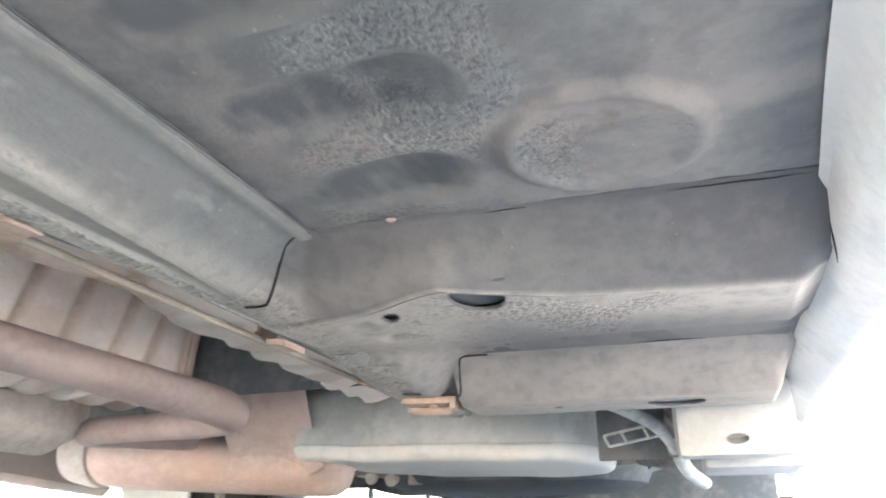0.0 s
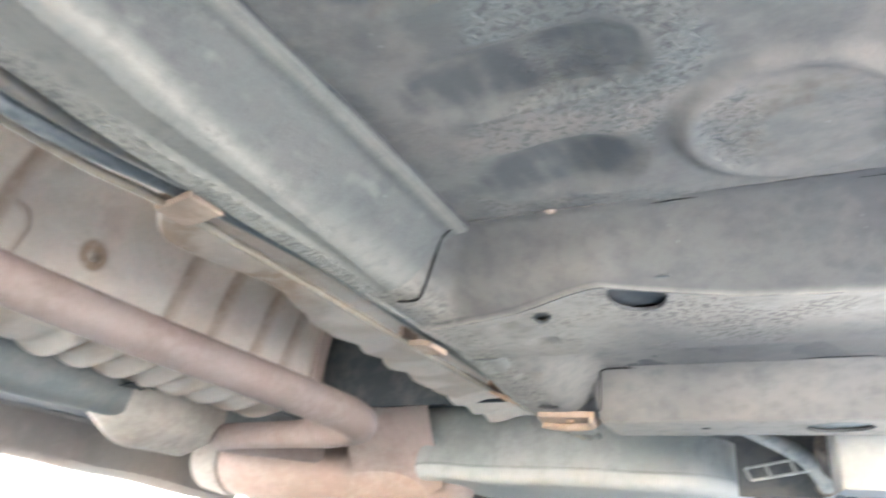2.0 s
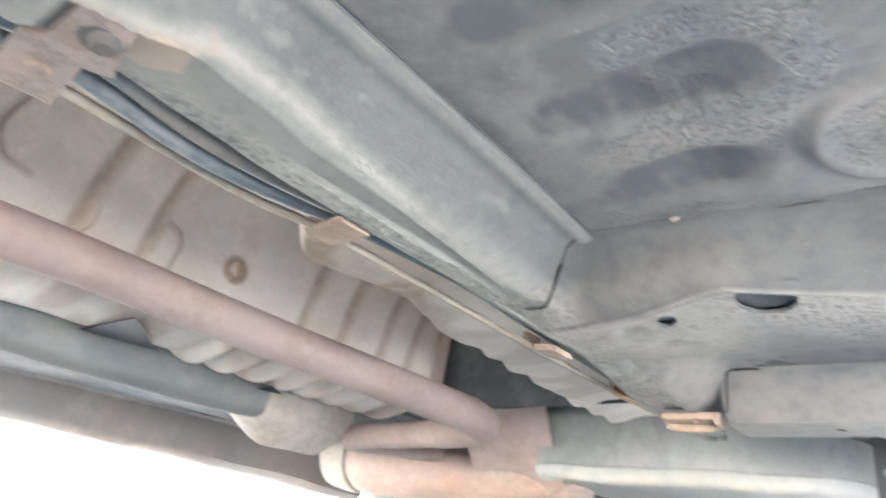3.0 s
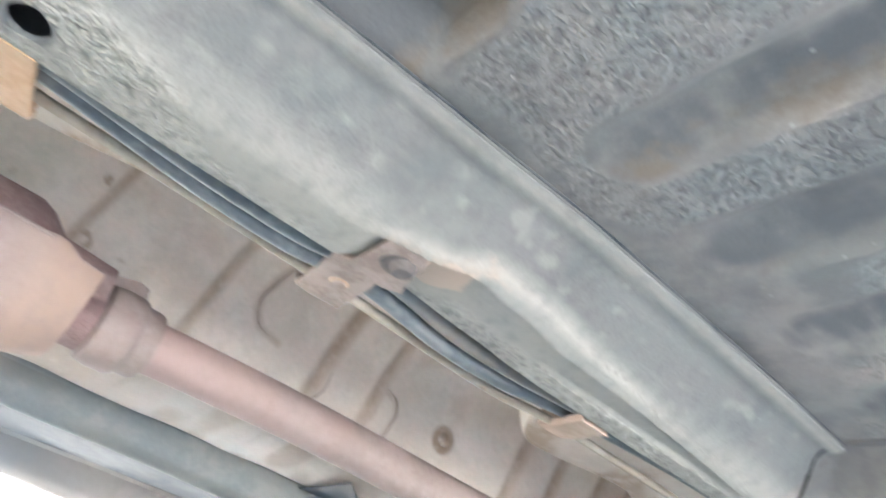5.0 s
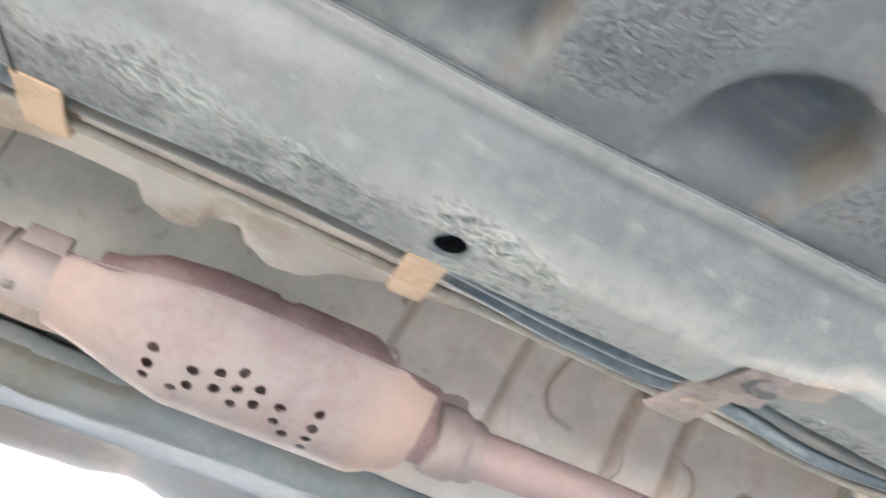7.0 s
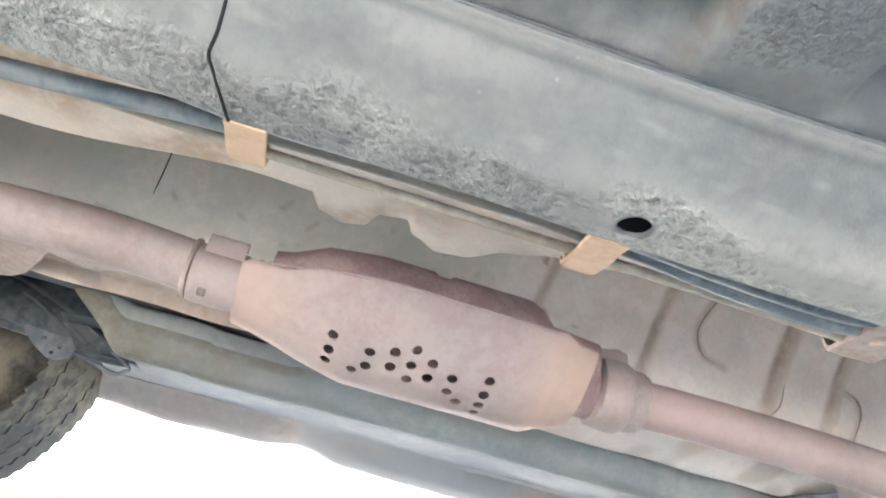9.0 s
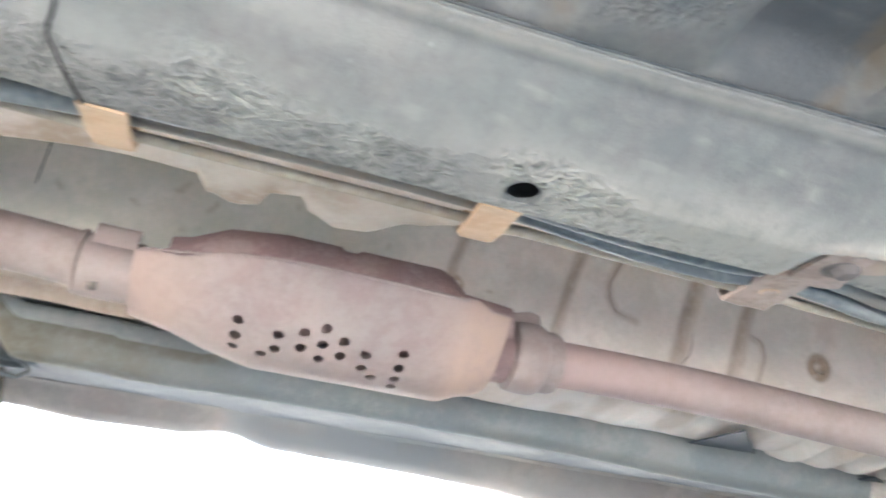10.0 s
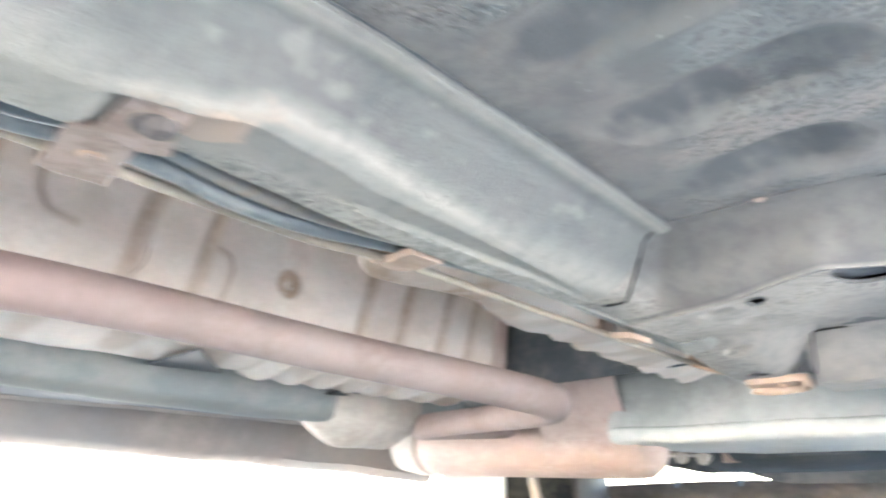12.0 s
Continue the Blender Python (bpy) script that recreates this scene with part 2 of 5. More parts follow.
def tube(points, radius, sides=14, per=8, squash=1.0, stain_tone=None):
    """A closed tube along a smooth line; radius: a number, or a function of the way along from 0 to 1."""
    line = glide(points, per) if per > 1 else [Vector(q) for q in points]
    bm = bmesh.new()
    lay = bm.verts.layers.float.new("stain_tone")
    rings, side = [], None
    for k, p in enumerate(line):
        way = (line[min(k + 1, len(line) - 1)] - line[max(k - 1, 0)]).normalized()
        if side is None:
            side = way.cross(Vector((0, 0, 1)) if abs(way.z) < 0.9 else Vector((1, 0, 0))).normalized()
        side = (side - way * side.dot(way)).normalized()
        up = side.cross(way)
        s = k / (len(line) - 1)
        r = radius(s) if callable(radius) else radius
        ring = []
        for j in range(sides):
            a = 2 * math.pi * j / sides
            ring.append(bm.verts.new(p + side * r * math.cos(a) + up * r * squash * math.sin(a)))
            if stain_tone:
                ring[-1][lay] = stain_tone(s)
        rings.append(ring)
    for a, b in zip(rings, rings[1:]):
        for j in range(sides):
            bm.faces.new((a[j], a[(j + 1) % sides], b[(j + 1) % sides], b[j]))
    bm.faces.new(rings[0][::-1])
    bm.faces.new(rings[-1])
    return bm


def block(size, m, bevel=0.002):
    """A bevelled box of that size at the pose m."""
    bm = bmesh.new()
    bmesh.ops.create_cube(bm, size=1, matrix=Matrix.Diagonal((*size, 1)))
    if bevel:
        bmesh.ops.bevel(bm, geom=bm.edges[:], offset=bevel, segments=2, affect="EDGES", profile=0.6)
    bmesh.ops.transform(bm, matrix=m, verts=bm.verts)
    return bm


def turned(outline, m, sides=32, flat=1.0):
    """A body turned round z: outline holds (radius, height)."""
    bm = bmesh.new()
    rings = [[bm.verts.new((max(r, 1e-4) * math.cos(2 * math.pi * j / sides), max(r, 1e-4) * flat * math.sin(2 * math.pi * j / sides), h)) for j in range(sides)] for r, h in outline]
    for a, b in zip(rings, rings[1:]):
        for j in range(sides):
            bm.faces.new((a[j], a[(j + 1) % sides], b[(j + 1) % sides], b[j]))
    bm.faces.new(rings[0][::-1])
    bm.faces.new(rings[-1])
    bmesh.ops.transform(bm, matrix=m, verts=bm.verts)
    return bm


def prism(outline, height, m, bevel=0.0):
    """A plate: outline (x, y) of any shape, raised to height, at the pose m."""
    bm = bmesh.new()
    low = [bm.verts.new((x, y, 0)) for x, y in outline]
    high = [bm.verts.new((x, y, height)) for x, y in outline]
    bm.faces.new(low[::-1])
    bm.faces.new(high)
    for k in range(len(low)):
        bm.faces.new((low[k - 1], low[k], high[k], high[k - 1]))
    if bevel:
        bmesh.ops.bevel(bm, geom=bm.edges[:], offset=bevel, segments=2, affect="EDGES", profile=0.6)
    bmesh.ops.transform(bm, matrix=m, verts=bm.verts)
    return bm


def merge(*bms):
    out = bmesh.new()
    for b in bms:
        me = bpy.data.meshes.new("piece")
        b.to_mesh(me)
        b.free()
        out.from_mesh(me)
        bpy.data.meshes.remove(me)
    return out


def punch(ob, bm):
    """Cuts the shapes in bm out of ob."""
    me = bpy.data.meshes.new("cut")
    bmesh.ops.recalc_face_normals(bm, faces=bm.faces)
    bm.to_mesh(me)
    bm.free()
    cutter = new("cutter", me)
    mod = ob.modifiers.new("cut", "BOOLEAN")
    mod.object, mod.operation, mod.solver = cutter, "DIFFERENCE", "EXACT"
    deps = bpy.context.evaluated_depsgraph_get()
    made = bpy.data.meshes.new_from_object(ob.evaluated_get(deps))
    old = ob.data
    ob.modifiers.clear()
    ob.data = made
    bpy.data.meshes.remove(old)
    bpy.data.objects.remove(cutter)
    bpy.data.meshes.remove(me)
    return ob


def drill(p, way, r, length=0.03, flat=1.0, spin=0.0):
    m = look(Vector(p), Vector(p) + Vector(way)) @ pose(0, 0, 0, 0, 0, spin)
    return turned([(r, -length / 2), (r, length / 2)], m, 20, flat)


def capsule(x, y, a, b):
    """Distance of (x, y) from the line a-b."""
    dx, dy = b[0] - a[0], b[1] - a[1]
    k = min(max(((x - a[0]) * dx + (y - a[1]) * dy) / (dx * dx + dy * dy + 1e-9), 0), 1)
    return math.hypot(x - a[0] - k * dx, y - a[1] - k * dy)


# ---- ground ----
def ground_at(u, v):
    x, y = math.copysign(abs(u) ** 3, u) * 400, math.copysign(abs(v) ** 3, v) * 400
    far = math.hypot(x, y)
    return x, y, noise.noise((x * 0.8, y * 0.8, 0)) * 0.012 * step(1.2, 3.0, far) - 0.004


tagged(part("ground", sheet(ground_at, span(-1, 1, 90), span(-1, 1, 90), (0, 0, -0.3)), concrete), "pale dry concrete ground in bright sun", "ground", kind="structure")

# ---- the car's body: floor, rails, cross members, sills ----
body = thing("car_body", (0, 0.4, 0.2), "dusty grey underside of a car body with floor, rails and sills", "car body")

POCKETS = [  # two ends, radius, depth upwards, stain
    ((0.35, -0.150), (0.435, -0.148), 0.024, 0.013, 0.9),
    ((0.35, -0.024), (0.432, -0.025), 0.036, 0.0150, 0.9),
    ((0.447, 0.0925), (0.640, 0.089), 0.0195, 0.0088, 0.6),
    ((0.447, 0.1760), (0.560, 0.171), 0.0240, 0.0088, 0.35),
    ((0.444, 0.2620), (0.526, 0.262), 0.0255, 0.0088, 0.3),
    ((0.452, 0.3540), (0.503, 0.353), 0.0280, 0.0088, 0.3),
]


def floor_z(x, y):
    z = 0.27
    for a, b, r, h, s in POCKETS:
        d = capsule(x, y, a, b)
        z += h * (1 - step(r - 0.007, r + 0.003, d)) * (step(a[0] - 0.026, a[0] + 0.045, x) * (1 - 0.7 * step(b[0] - 0.025, b[0] + r, x)) if a[0] > 0.4 else step(0.388, 0.420, x))
    d = math.hypot(x - 0.606, y - 0.345)
    z -= 0.0058 * (1 - step(0.050, 0.062, d)) - 0.0034 * (1 - step(0.040, 0.052, d))
    z += 0.0022 * noise.noise((x * 14, y * 14, 3.1)) + 0.0008 * noise.noise((x * 60, y * 60, 1.7))
    return z


def floor_stain_tone(x, y):
    v = 0.0
    d = math.hypot(x - 0.606, y - 0.345)
    # Pale near half of the disc's rim: its lit edge, painted in.
    v = max(v, 0.10 * (1 - step(0.04, 0.06, d)), 0.40 * (1 - step(0.001, 0.009, abs(d - 0.055))) * (1 - step(-0.02, 0.05, y - 0.345)))
    v = max(v, 0.16 * step(0.05, 0.45, noise.noise((x * 17, y * 13, 2.2))) * step(0.10, 0.25, y))
    v = max(v, 0.42 * (1 - step(0.008, 0.022, abs(y - 0.312 + 0.012 * noise.noise((x * 30, y * 30, 0.7))))) * step(0.42, 0.45, x))
    # Slightly paler rim outside each pocket's left end.
    for a, b, r, h, s in POCKETS[2:]:
        d = math.hypot(x - a[0], y - a[1])
        v = max(v, 0.08 * (1 - step(0.001, 0.008, abs(d - r - 0.005))) * (1 - step(-0.01, 0.01, x - a[0])))
    return max(v, 0.16 * step(0.52, 0.66, x + 0.05 * noise.noise((x * 9, y * 9, 0))) * step(0.1, 0.35, y) * (1 - step(0.64, 0.70, x)))


def floor_brown(x, y):
    v = 0.0
    for a, b, r, h, s in POCKETS:
        d = capsule(x, y, a, b)
        far = step((0.25 if s > 0.85 else -0.35) * r, (0.85 if s > 0.85 else 0.45) * r, y - a[1] + 0.012 * noise.noise((x * 26, y * 26, 1.3)))
        v = max(v, min(0.75, s * 0.7 + 0.10) * far * (1 - step(r - 0.004, r + 0.010, d)) * (0.75 + 0.5 * noise.noise((x * 40, y * 40, 6.1))))
    return max(v, (0.26 + 0.3 * noise.noise((x * 25, y * 25, 8.8))) * (1 - step(0.030, 0.052, math.hypot(x - 0.612, y - 0.345))))


def floor_grime_shade(x, y):
    """Streaks of old underseal, and the pockets' shade put into the colour."""
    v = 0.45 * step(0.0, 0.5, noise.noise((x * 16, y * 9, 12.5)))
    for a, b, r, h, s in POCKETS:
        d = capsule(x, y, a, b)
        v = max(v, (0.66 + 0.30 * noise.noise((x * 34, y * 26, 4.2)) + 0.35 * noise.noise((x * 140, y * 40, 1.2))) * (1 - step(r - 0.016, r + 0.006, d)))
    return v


def floor_crust(x, y):
    v = 0.34 + 0.80 * noise.noise((x * 11, y * 11, 4.4)) + 0.35 * step(0.46, 0.50, x) * (1 - step(0.57, 0.60, x)) * step(0.12, 0.18, y)
    v += 0.75 * step(0.282, 0.292, y) * (1 - step(0.322, 0.330, y)) * step(0.440, 0.460, x) * (1 - step(0.53, 0.57, x))
    v += 0.32 * step(0.47, 0.50, x) * (1 - step(0.56, 0.59, x)) * step(0.19, 0.23, y) * (1 - step(0.29, 0.31, y))
    v += 0.55 * step(0.425, 0.445, x) * (1 - step(0.066, 0.072, y)) * step(0.02, 0.03, y)
    v += 0.45 * step(0.43, 0.46, x) * step(0.112, 0.12, y) * (1 - step(0.145, 0.150, y))
    for a, b, r, h, k in POCKETS:
        v -= 0.75 * (1 - step(r, r + 0.008, capsule(x, y, a, b)))
    d = math.hypot(x - 0.606, y - 0.345)
    v -= 1.0 * (1 - step(0.004, 0.012, abs(d - 0.058)))
    v -= 0.35 * (1 - step(0.045, 0.052, d)) * step(0.585, 0.61, x)
    return v - 0.8 * step(0.60, 0.64, x) * step(0.047, 0.058, d) - 0.5 * (1 - step(0.400, 0.425, x))


part("floor_panel", sheet(lambda x, y: (x, y, floor_z(x, y)), span(0.384, 0.726, 106), span(-0.80, 0.415, 330), stain_tone=floor_stain_tone, crust=floor_crust, rust_on=floor_brown, grime_shade=floor_grime_shade), underseal, body, "grey underseal with pressed pockets and brown dust")
part("floor_panel", sheet(lambda x, y: (x, y, 0.272 + 0.006 * math.sin(y * 22) * step(-0.7, -0.6, x) + 0.002 * noise.noise((x * 14, y * 14, 8))), span(-0.74, -0.366, 26), span(-0.56, 1.0, 80)), dark_panel, body, "dark floor of the far side")
part("floor_panel", sheet(lambda x, y: (x, y, 0.245 + 0.02 * step(0.95, 1.1, y) + 0.002 * noise.noise((x * 14, y * 14, 5))), span(0.30, 0.722, 40), span(0.56, 1.9, 90)), member_paint, body)
part("floor_panel", sheet(lambda x, y: (x, y, 0.30 + 0.02 * math.sin(y * 7)), span(-0.74, 0.30, 30), span(1.0, 2.05, 50)), dark_panel, body, "dark floor under the boot")
part("floor_panel", sheet(lambda x, y: (x, y, 0.296 + 0.003 * noise.noise((x * 9, y * 9, 3))), span(-0.325, -0.165, 14), span(-0.80, 0.30, 60)), dark_panel, body, "dark olive floor beside the tunnel")
part("toe_board", sheet(lambda x, v: (x, -0.80 - 0.25 * v, 0.27 + 0.35 * v * v), span(-0.74, 0.74, 20), span(0, 1, 14), (0, 0.002, 0.002)), underseal, body)

# side rails: cross section from the floor seam down and over to the outer edge
RAIL = [(0.3935, 0.3000), (0.3940, 0.2720), (0.3975, 0.2682), (0.3960, 0.2662), (0.3860, 0.2640), (0.3790, 0.2585), (0.3700, 0.2500), (0.3610, 0.2415), (0.3530, 0.2350), (0.3440, 0.2308), (0.3360, 0.2295), (0.3260, 0.2290), (0.3165, 0.2292), (0.3125, 0.2315), (0.3115, 0.2400), (0.3110, 0.2900)]
RAIL_LINE = [(p.x, p.y) for p in glide([(a, b, 0) for a, b in RAIL], 8)]
recess_edge = smooth_of([(0.030, 0.334), (0.038, 0.339), (0.045, 0.346), (0.075, 0.351), (0.103, 0.3585), (0.150, 0.3575), (0.190, 0.354), (0.27, 0.349), (0.353, 0.342), (0.42, 0.338)])
recess_deep = curve_of([(0.0360, 0.0), (0.0560, 0.0085), (0.074, 0.0085), (0.130, 0.0058), (0.175, 0.0036), (0.30, 0.0032), (0.396, 0.0008)])


def rail_lift(x, y):
    """How far the underside of the rail is pressed up: the seat of the bracket, its ramp, and the channel behind it."""
    edge = recess_edge(y)
    land = (1 - step(0.3285, 0.3345, x)) * step(0.15, 0.22, y)
    return recess_deep(y) * (1 - step(edge - 0.0045, edge, x)) * (1 - 0.85 * land)


def seam_drift(y):
    return -0.0065 * (1 - step(-0.17, 0.09, y)) + 0.0032 * (step(0.05, 0.14, y) - step(0.27, 0.38, y))


def rail_at(k, y):
    x, z = RAIL_LINE[k]
    x += seam_drift(y) * step(0.365, 0.392, x)
    if z < 0.27:
        z = max(z, 0.2290 + rail_lift(x, y))
        z += 0.0009 * noise.noise((x * 30, y * 12, 6)) - 0.016 * step(0.56, 0.74, y) - 0.0018 * step(-0.316, -0.308, y)
    x += 0.0012 * noise.noise((y * 6, 0.2, 0)) - 0.003 * step(0.3, 0.6, y)
    return x, y, z


RUN = span(-0.80, 0.04, 120) + span(0.042, 0.20, 80) + span(0.205, 0.403, 40)
TAIL = span(0.59, 0.90, 60)
rail = thing("side_rail", (0.36, 0.1, 0.23), "grey-green welded steel floor rail, chipped and dusty", "chassis rail", "floor rails")


def rail_crusty(k, y):
    x, z = RAIL_LINE[k]
    reach = 0.362 + 0.008 * noise.noise((y * 14, 3.3, 0)) - 0.020 * step(-0.10, 0.0, y) + 0.006 * (1 - step(-0.34, -0.22, y))
    v = (0.72 + 0.5 * noise.noise((x * 45, y * 20, 2.5))) * (1 - step(reach - 0.026, reach + 0.008, x))
    edge = recess_edge(y)
    groove = step(0.3300, 0.3330, x) * (1 - step(edge - 0.006, edge - 0.001, x)) * step(0.10, 0.16, y)
    crumb = 0.30 * max(0.0, 1 - abs(x - edge - 0.003) / 0.010) * step(0.16, 0.20, y)
    return max(v * (1 - step(edge - 0.006, edge, x) * step(0.12, 0.18, y)), crumb) - 0.9 * groove - 0.7 * (0.030 < y < 0.105) * (x > 0.318) - 0.25 * step(-0.05, 0.0, y) * (1 - step(0.03, 0.06, y))


def rail_dust(k, y):
    x, z = RAIL_LINE[k]
    edge = recess_edge(y)
    groove = step(0.3300, 0.3340, x) * (1 - step(edge - 0.006, edge - 0.001, x)) * step(0.06, 0.12, y)
    under = (0.76 - 0.46 * (1 - step(-0.20, -0.06, y)) + 0.30 * noise.noise((x * 30, y * 11, 9))) * (1 - step(0.344, 0.370, x)) * (1 - 0.18 * groove)
    ridge = 0.95 * max(0.0, 1 - abs(x - edge - 0.003) / 0.0085) * step(0.025, 0.05, y) * (1 - 0.35 * step(0.20, 0.40, y))
    lip = 0.7 * max(0.0, 1 - abs(x - 0.3935) / 0.006)
    blotch = 0.28 * step(0.05, 0.5, noise.noise((x * 22, y * 9, 7)))
    drip = 0.26 * step(0.30, 0.60, noise.noise((x * 150, y * 80, 2.7)) + 0.25 * noise.noise((x * 300, y * 300, 0.4)))
    return max(under, ridge, lip, blotch, drip)


def rail_rust(k, y):
    x, z = RAIL_LINE[k]
    d = math.hypot((x - 0.341) / 0.025, (y - 0.086 - 0.35 * (x - 0.341)) / 0.017)
    d += 0.35 * noise.noise((x * 55, y * 55, 3.1)) + 0.15 * noise.noise((x * 170, y * 170, 1.7))
    v = 0.85 * (1 - step(0.50, 1.10, d))
    halo = 0.42 * max(0.0, 1 - abs(x - recess_edge(y)) / 0.014) * step(0.03, 0.05, y) * (1 - step(0.10, 0.16, y))
    return max(v, halo) if z < 0.26 else 0.0


tail = part("rail_tail", sheet(rail_at, [k for k, p in enumerate(RAIL_LINE) if p[0] < 0.349 and p[1] < 0.28], TAIL, (0, 0, 0.0025), stain_tone=rail_dust, crust=rail_crusty, rust_on=rail_rust), rail_paint, rail)
part("rail_tail", sheet(rail_at, [k for k, p in enumerate(RAIL_LINE) if p[0] < 0.3185 and p[1] < 0.28], span(0.4031, 0.60, 30), (0, 0, 0.0025), stain_tone=rail_dust, crust=rail_crusty), rail_paint, rail)
punch(tail, drill((0.3405, 0.727, 0.214), (0, 0, 1), 0.0105, 0.03, 0.8))
shell = part("rail_shell", sheet(rail_at, range(len(RAIL_LINE)), RUN, (0, 0, 0.0025), stain_tone=rail_dust, crust=rail_crusty, rust_on=rail_rust), rail_paint, rail, "smooth grey flank and crusty underside with drain holes")
punch(shell, drill((0.3335, -0.1125, 0.23), (0, 0, 1), 0.0084))
# Dark tube added for the shadowed gap along the seam.
part("seam_line", tube([(0.3980 + seam_drift(y) + 0.0012 * noise.noise((y * 6, 0.2, 0)) - 0.003 * step(0.3, 0.6, y), y, 0.2690) for y in span(-0.78, 0.402, 90)], lambda v: 0.0007 + 0.0005 * noise.noise((v * 40, 0, 0)), 6, 1), dark_plastic, rail, "dark line along the seam")
part("lap_joint", tube([(0.3965, 0.399, 0.2670), (0.3895, 0.3945, 0.2646), (0.381, 0.396, 0.2596), (0.377, 0.399, 0.2560), (0.366, 0.411, 0.2458), (0.348, 0.430, 0.2322), (0.340, 0.4325, 0.2296), (0.329, 0.428, 0.2286)], 0.0010, 6, 5), near_black, rail)
part("lap_joint", tube([(0.390, -0.318, 0.2645), (0.375, -0.312, 0.2545), (0.361, -0.312, 0.2405), (0.352, -0.314, 0.2335), (0.344, -0.311, 0.2300), (0.332, -0.308, 0.2278), (0.314, -0.305, 0.2275)], 0.0009, 6, 5), near_black, rail)
part("rail_cap", block((0.09, 1.85, 0.004), pose(0.350, 0.12, 0.296), 0.001), dark_panel, rail)

# the rail of the far side, mirrored and plain
FAR = [(-0.372, 0.275), (-0.370, 0.258), (-0.362, 0.243), (-0.350, 0.2350), (-0.335, 0.2325), (-0.320, 0.2350), (-0.308, 0.2430), (-0.301, 0.2560), (-0.299, 0.2700), (-0.301, 0.2860), (-0.305, 0.2900)]
FAR_LINE = [(p.x, p.y) for p in glide([(a, b, 0) for a, b in FAR], 4)]
far_rail = thing("side_rail", (-0.35, 0.1, 0.23), "blue-grey dusty floor rail with sleeve joints", "chassis rail", "floor rails")


def far_at(k, y):
    x, z = FAR_LINE[k]
    grow = 0.0025 * (step(-0.256, -0.252, y) - step(-0.36, -0.356, y)) + 0.0012 * noise.noise((y * 9, k * 0.1, 2))
    return x + grow * 0.5, y, z + grow - 0.012 * step(0.1, 0.6, y) + 0.78 * max(0.0, -0.462 - y) * step(-0.45, -0.50, y)


# Patches of dirt; dark front and upper face are shade put into the colour.
part("rail_shell", sheet(far_at, range(len(FAR_LINE)), span(-0.70, 1.05, 240), (0, 0, 0.003), stain_tone=lambda k, y: max(0.30 * step(0.45, 0.75, noise.noise((y * 5, k * 0.08, 1)) + 0.45), 0.9 * step(0.252, 0.262, FAR_LINE[k][1]) * (1 - step(-0.26, -0.20, y)), 1 - step(-0.45, -0.36, y), 0.75 * (1 - step(-0.34, -0.25, y)))), far_rail_paint, far_rail)
part("rail_cap", block((0.10, 1.5, 0.004), pose(-0.35, 0.45, 0.291), 0.001), dark_panel, far_rail)
swell = curve_of([(0.0, 0.0), (0.45, 1.0), (0.82, 1.0), (0.94, 0.75), (1.0, 0.15)])
part("rail_end", sheet(lambda u, v: (-0.350 + (0.035 + 0.028 * swell(u)) * math.cos(math.pi * v), 0.66 + 0.275 * u, 0.262 - (0.010 + 0.064 * swell(u)) * math.sin(math.pi * v) ** 0.8 + 0.004 * noise.noise((u * 4, v * 5, 1))), span(0, 1, 36), span(0, 1, 24), (0, 0, 0.003)), end_dust, far_rail, "rounded dusty rail end")

# cross members between rail and sill
flank_z = curve_of(sorted((x, z) for x, z in RAIL if z < 0.27))


edge_wave = smooth_of([(0.335, 0.020), (0.374, 0.0085), (0.402, -0.0015), (0.425, -0.0137), (0.446, -0.0270), (0.465, -0.0375), (0.479, -0.0415), (0.493, -0.0338), (0.516, -0.0235), (0.557, -0.0070), (0.595, 0.0001), (0.632, 0.0049), (0.66, 0.0085), (0.704, 0.012), (0.75, 0.016)])


DIMPLES = ((0.385, 0.500, 0.017, 0.010, 0.5), (0.400, 0.552, 0.018, 0.013, 0.5), (0.352, 0.640, 0.016, 0.012, 0.4))  # pressed into the junction plate


def dimple(x, y):
    return sum(0.0045 * (1 - step(0.35, 1.0, math.hypot((x - a + (y - b) * k) / p, (y - b) / q))) for a, b, p, q, k in DIMPLES)


def member(name, profile, x0, x1, skew, material, label, wave=0.0, stain_tone=None, crust=None):
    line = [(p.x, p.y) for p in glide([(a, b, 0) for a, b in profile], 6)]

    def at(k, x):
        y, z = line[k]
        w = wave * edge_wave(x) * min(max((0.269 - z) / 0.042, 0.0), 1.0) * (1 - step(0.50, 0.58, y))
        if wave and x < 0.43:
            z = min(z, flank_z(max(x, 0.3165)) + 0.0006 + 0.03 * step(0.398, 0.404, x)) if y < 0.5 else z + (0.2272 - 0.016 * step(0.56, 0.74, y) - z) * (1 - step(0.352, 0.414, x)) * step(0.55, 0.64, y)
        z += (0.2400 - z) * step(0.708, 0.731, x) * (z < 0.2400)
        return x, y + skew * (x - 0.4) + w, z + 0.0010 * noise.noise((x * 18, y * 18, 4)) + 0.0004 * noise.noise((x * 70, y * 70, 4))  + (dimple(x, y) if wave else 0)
    return part(name, sheet(at, range(len(line)), span(x0, x1, 170), (0, 0, 0.0025), stain_tone=(lambda k, x: stain_tone(line[k], x)) if stain_tone else None, crust=(lambda k, x: crust(line[k], x)) if crust else None), material, body, label)


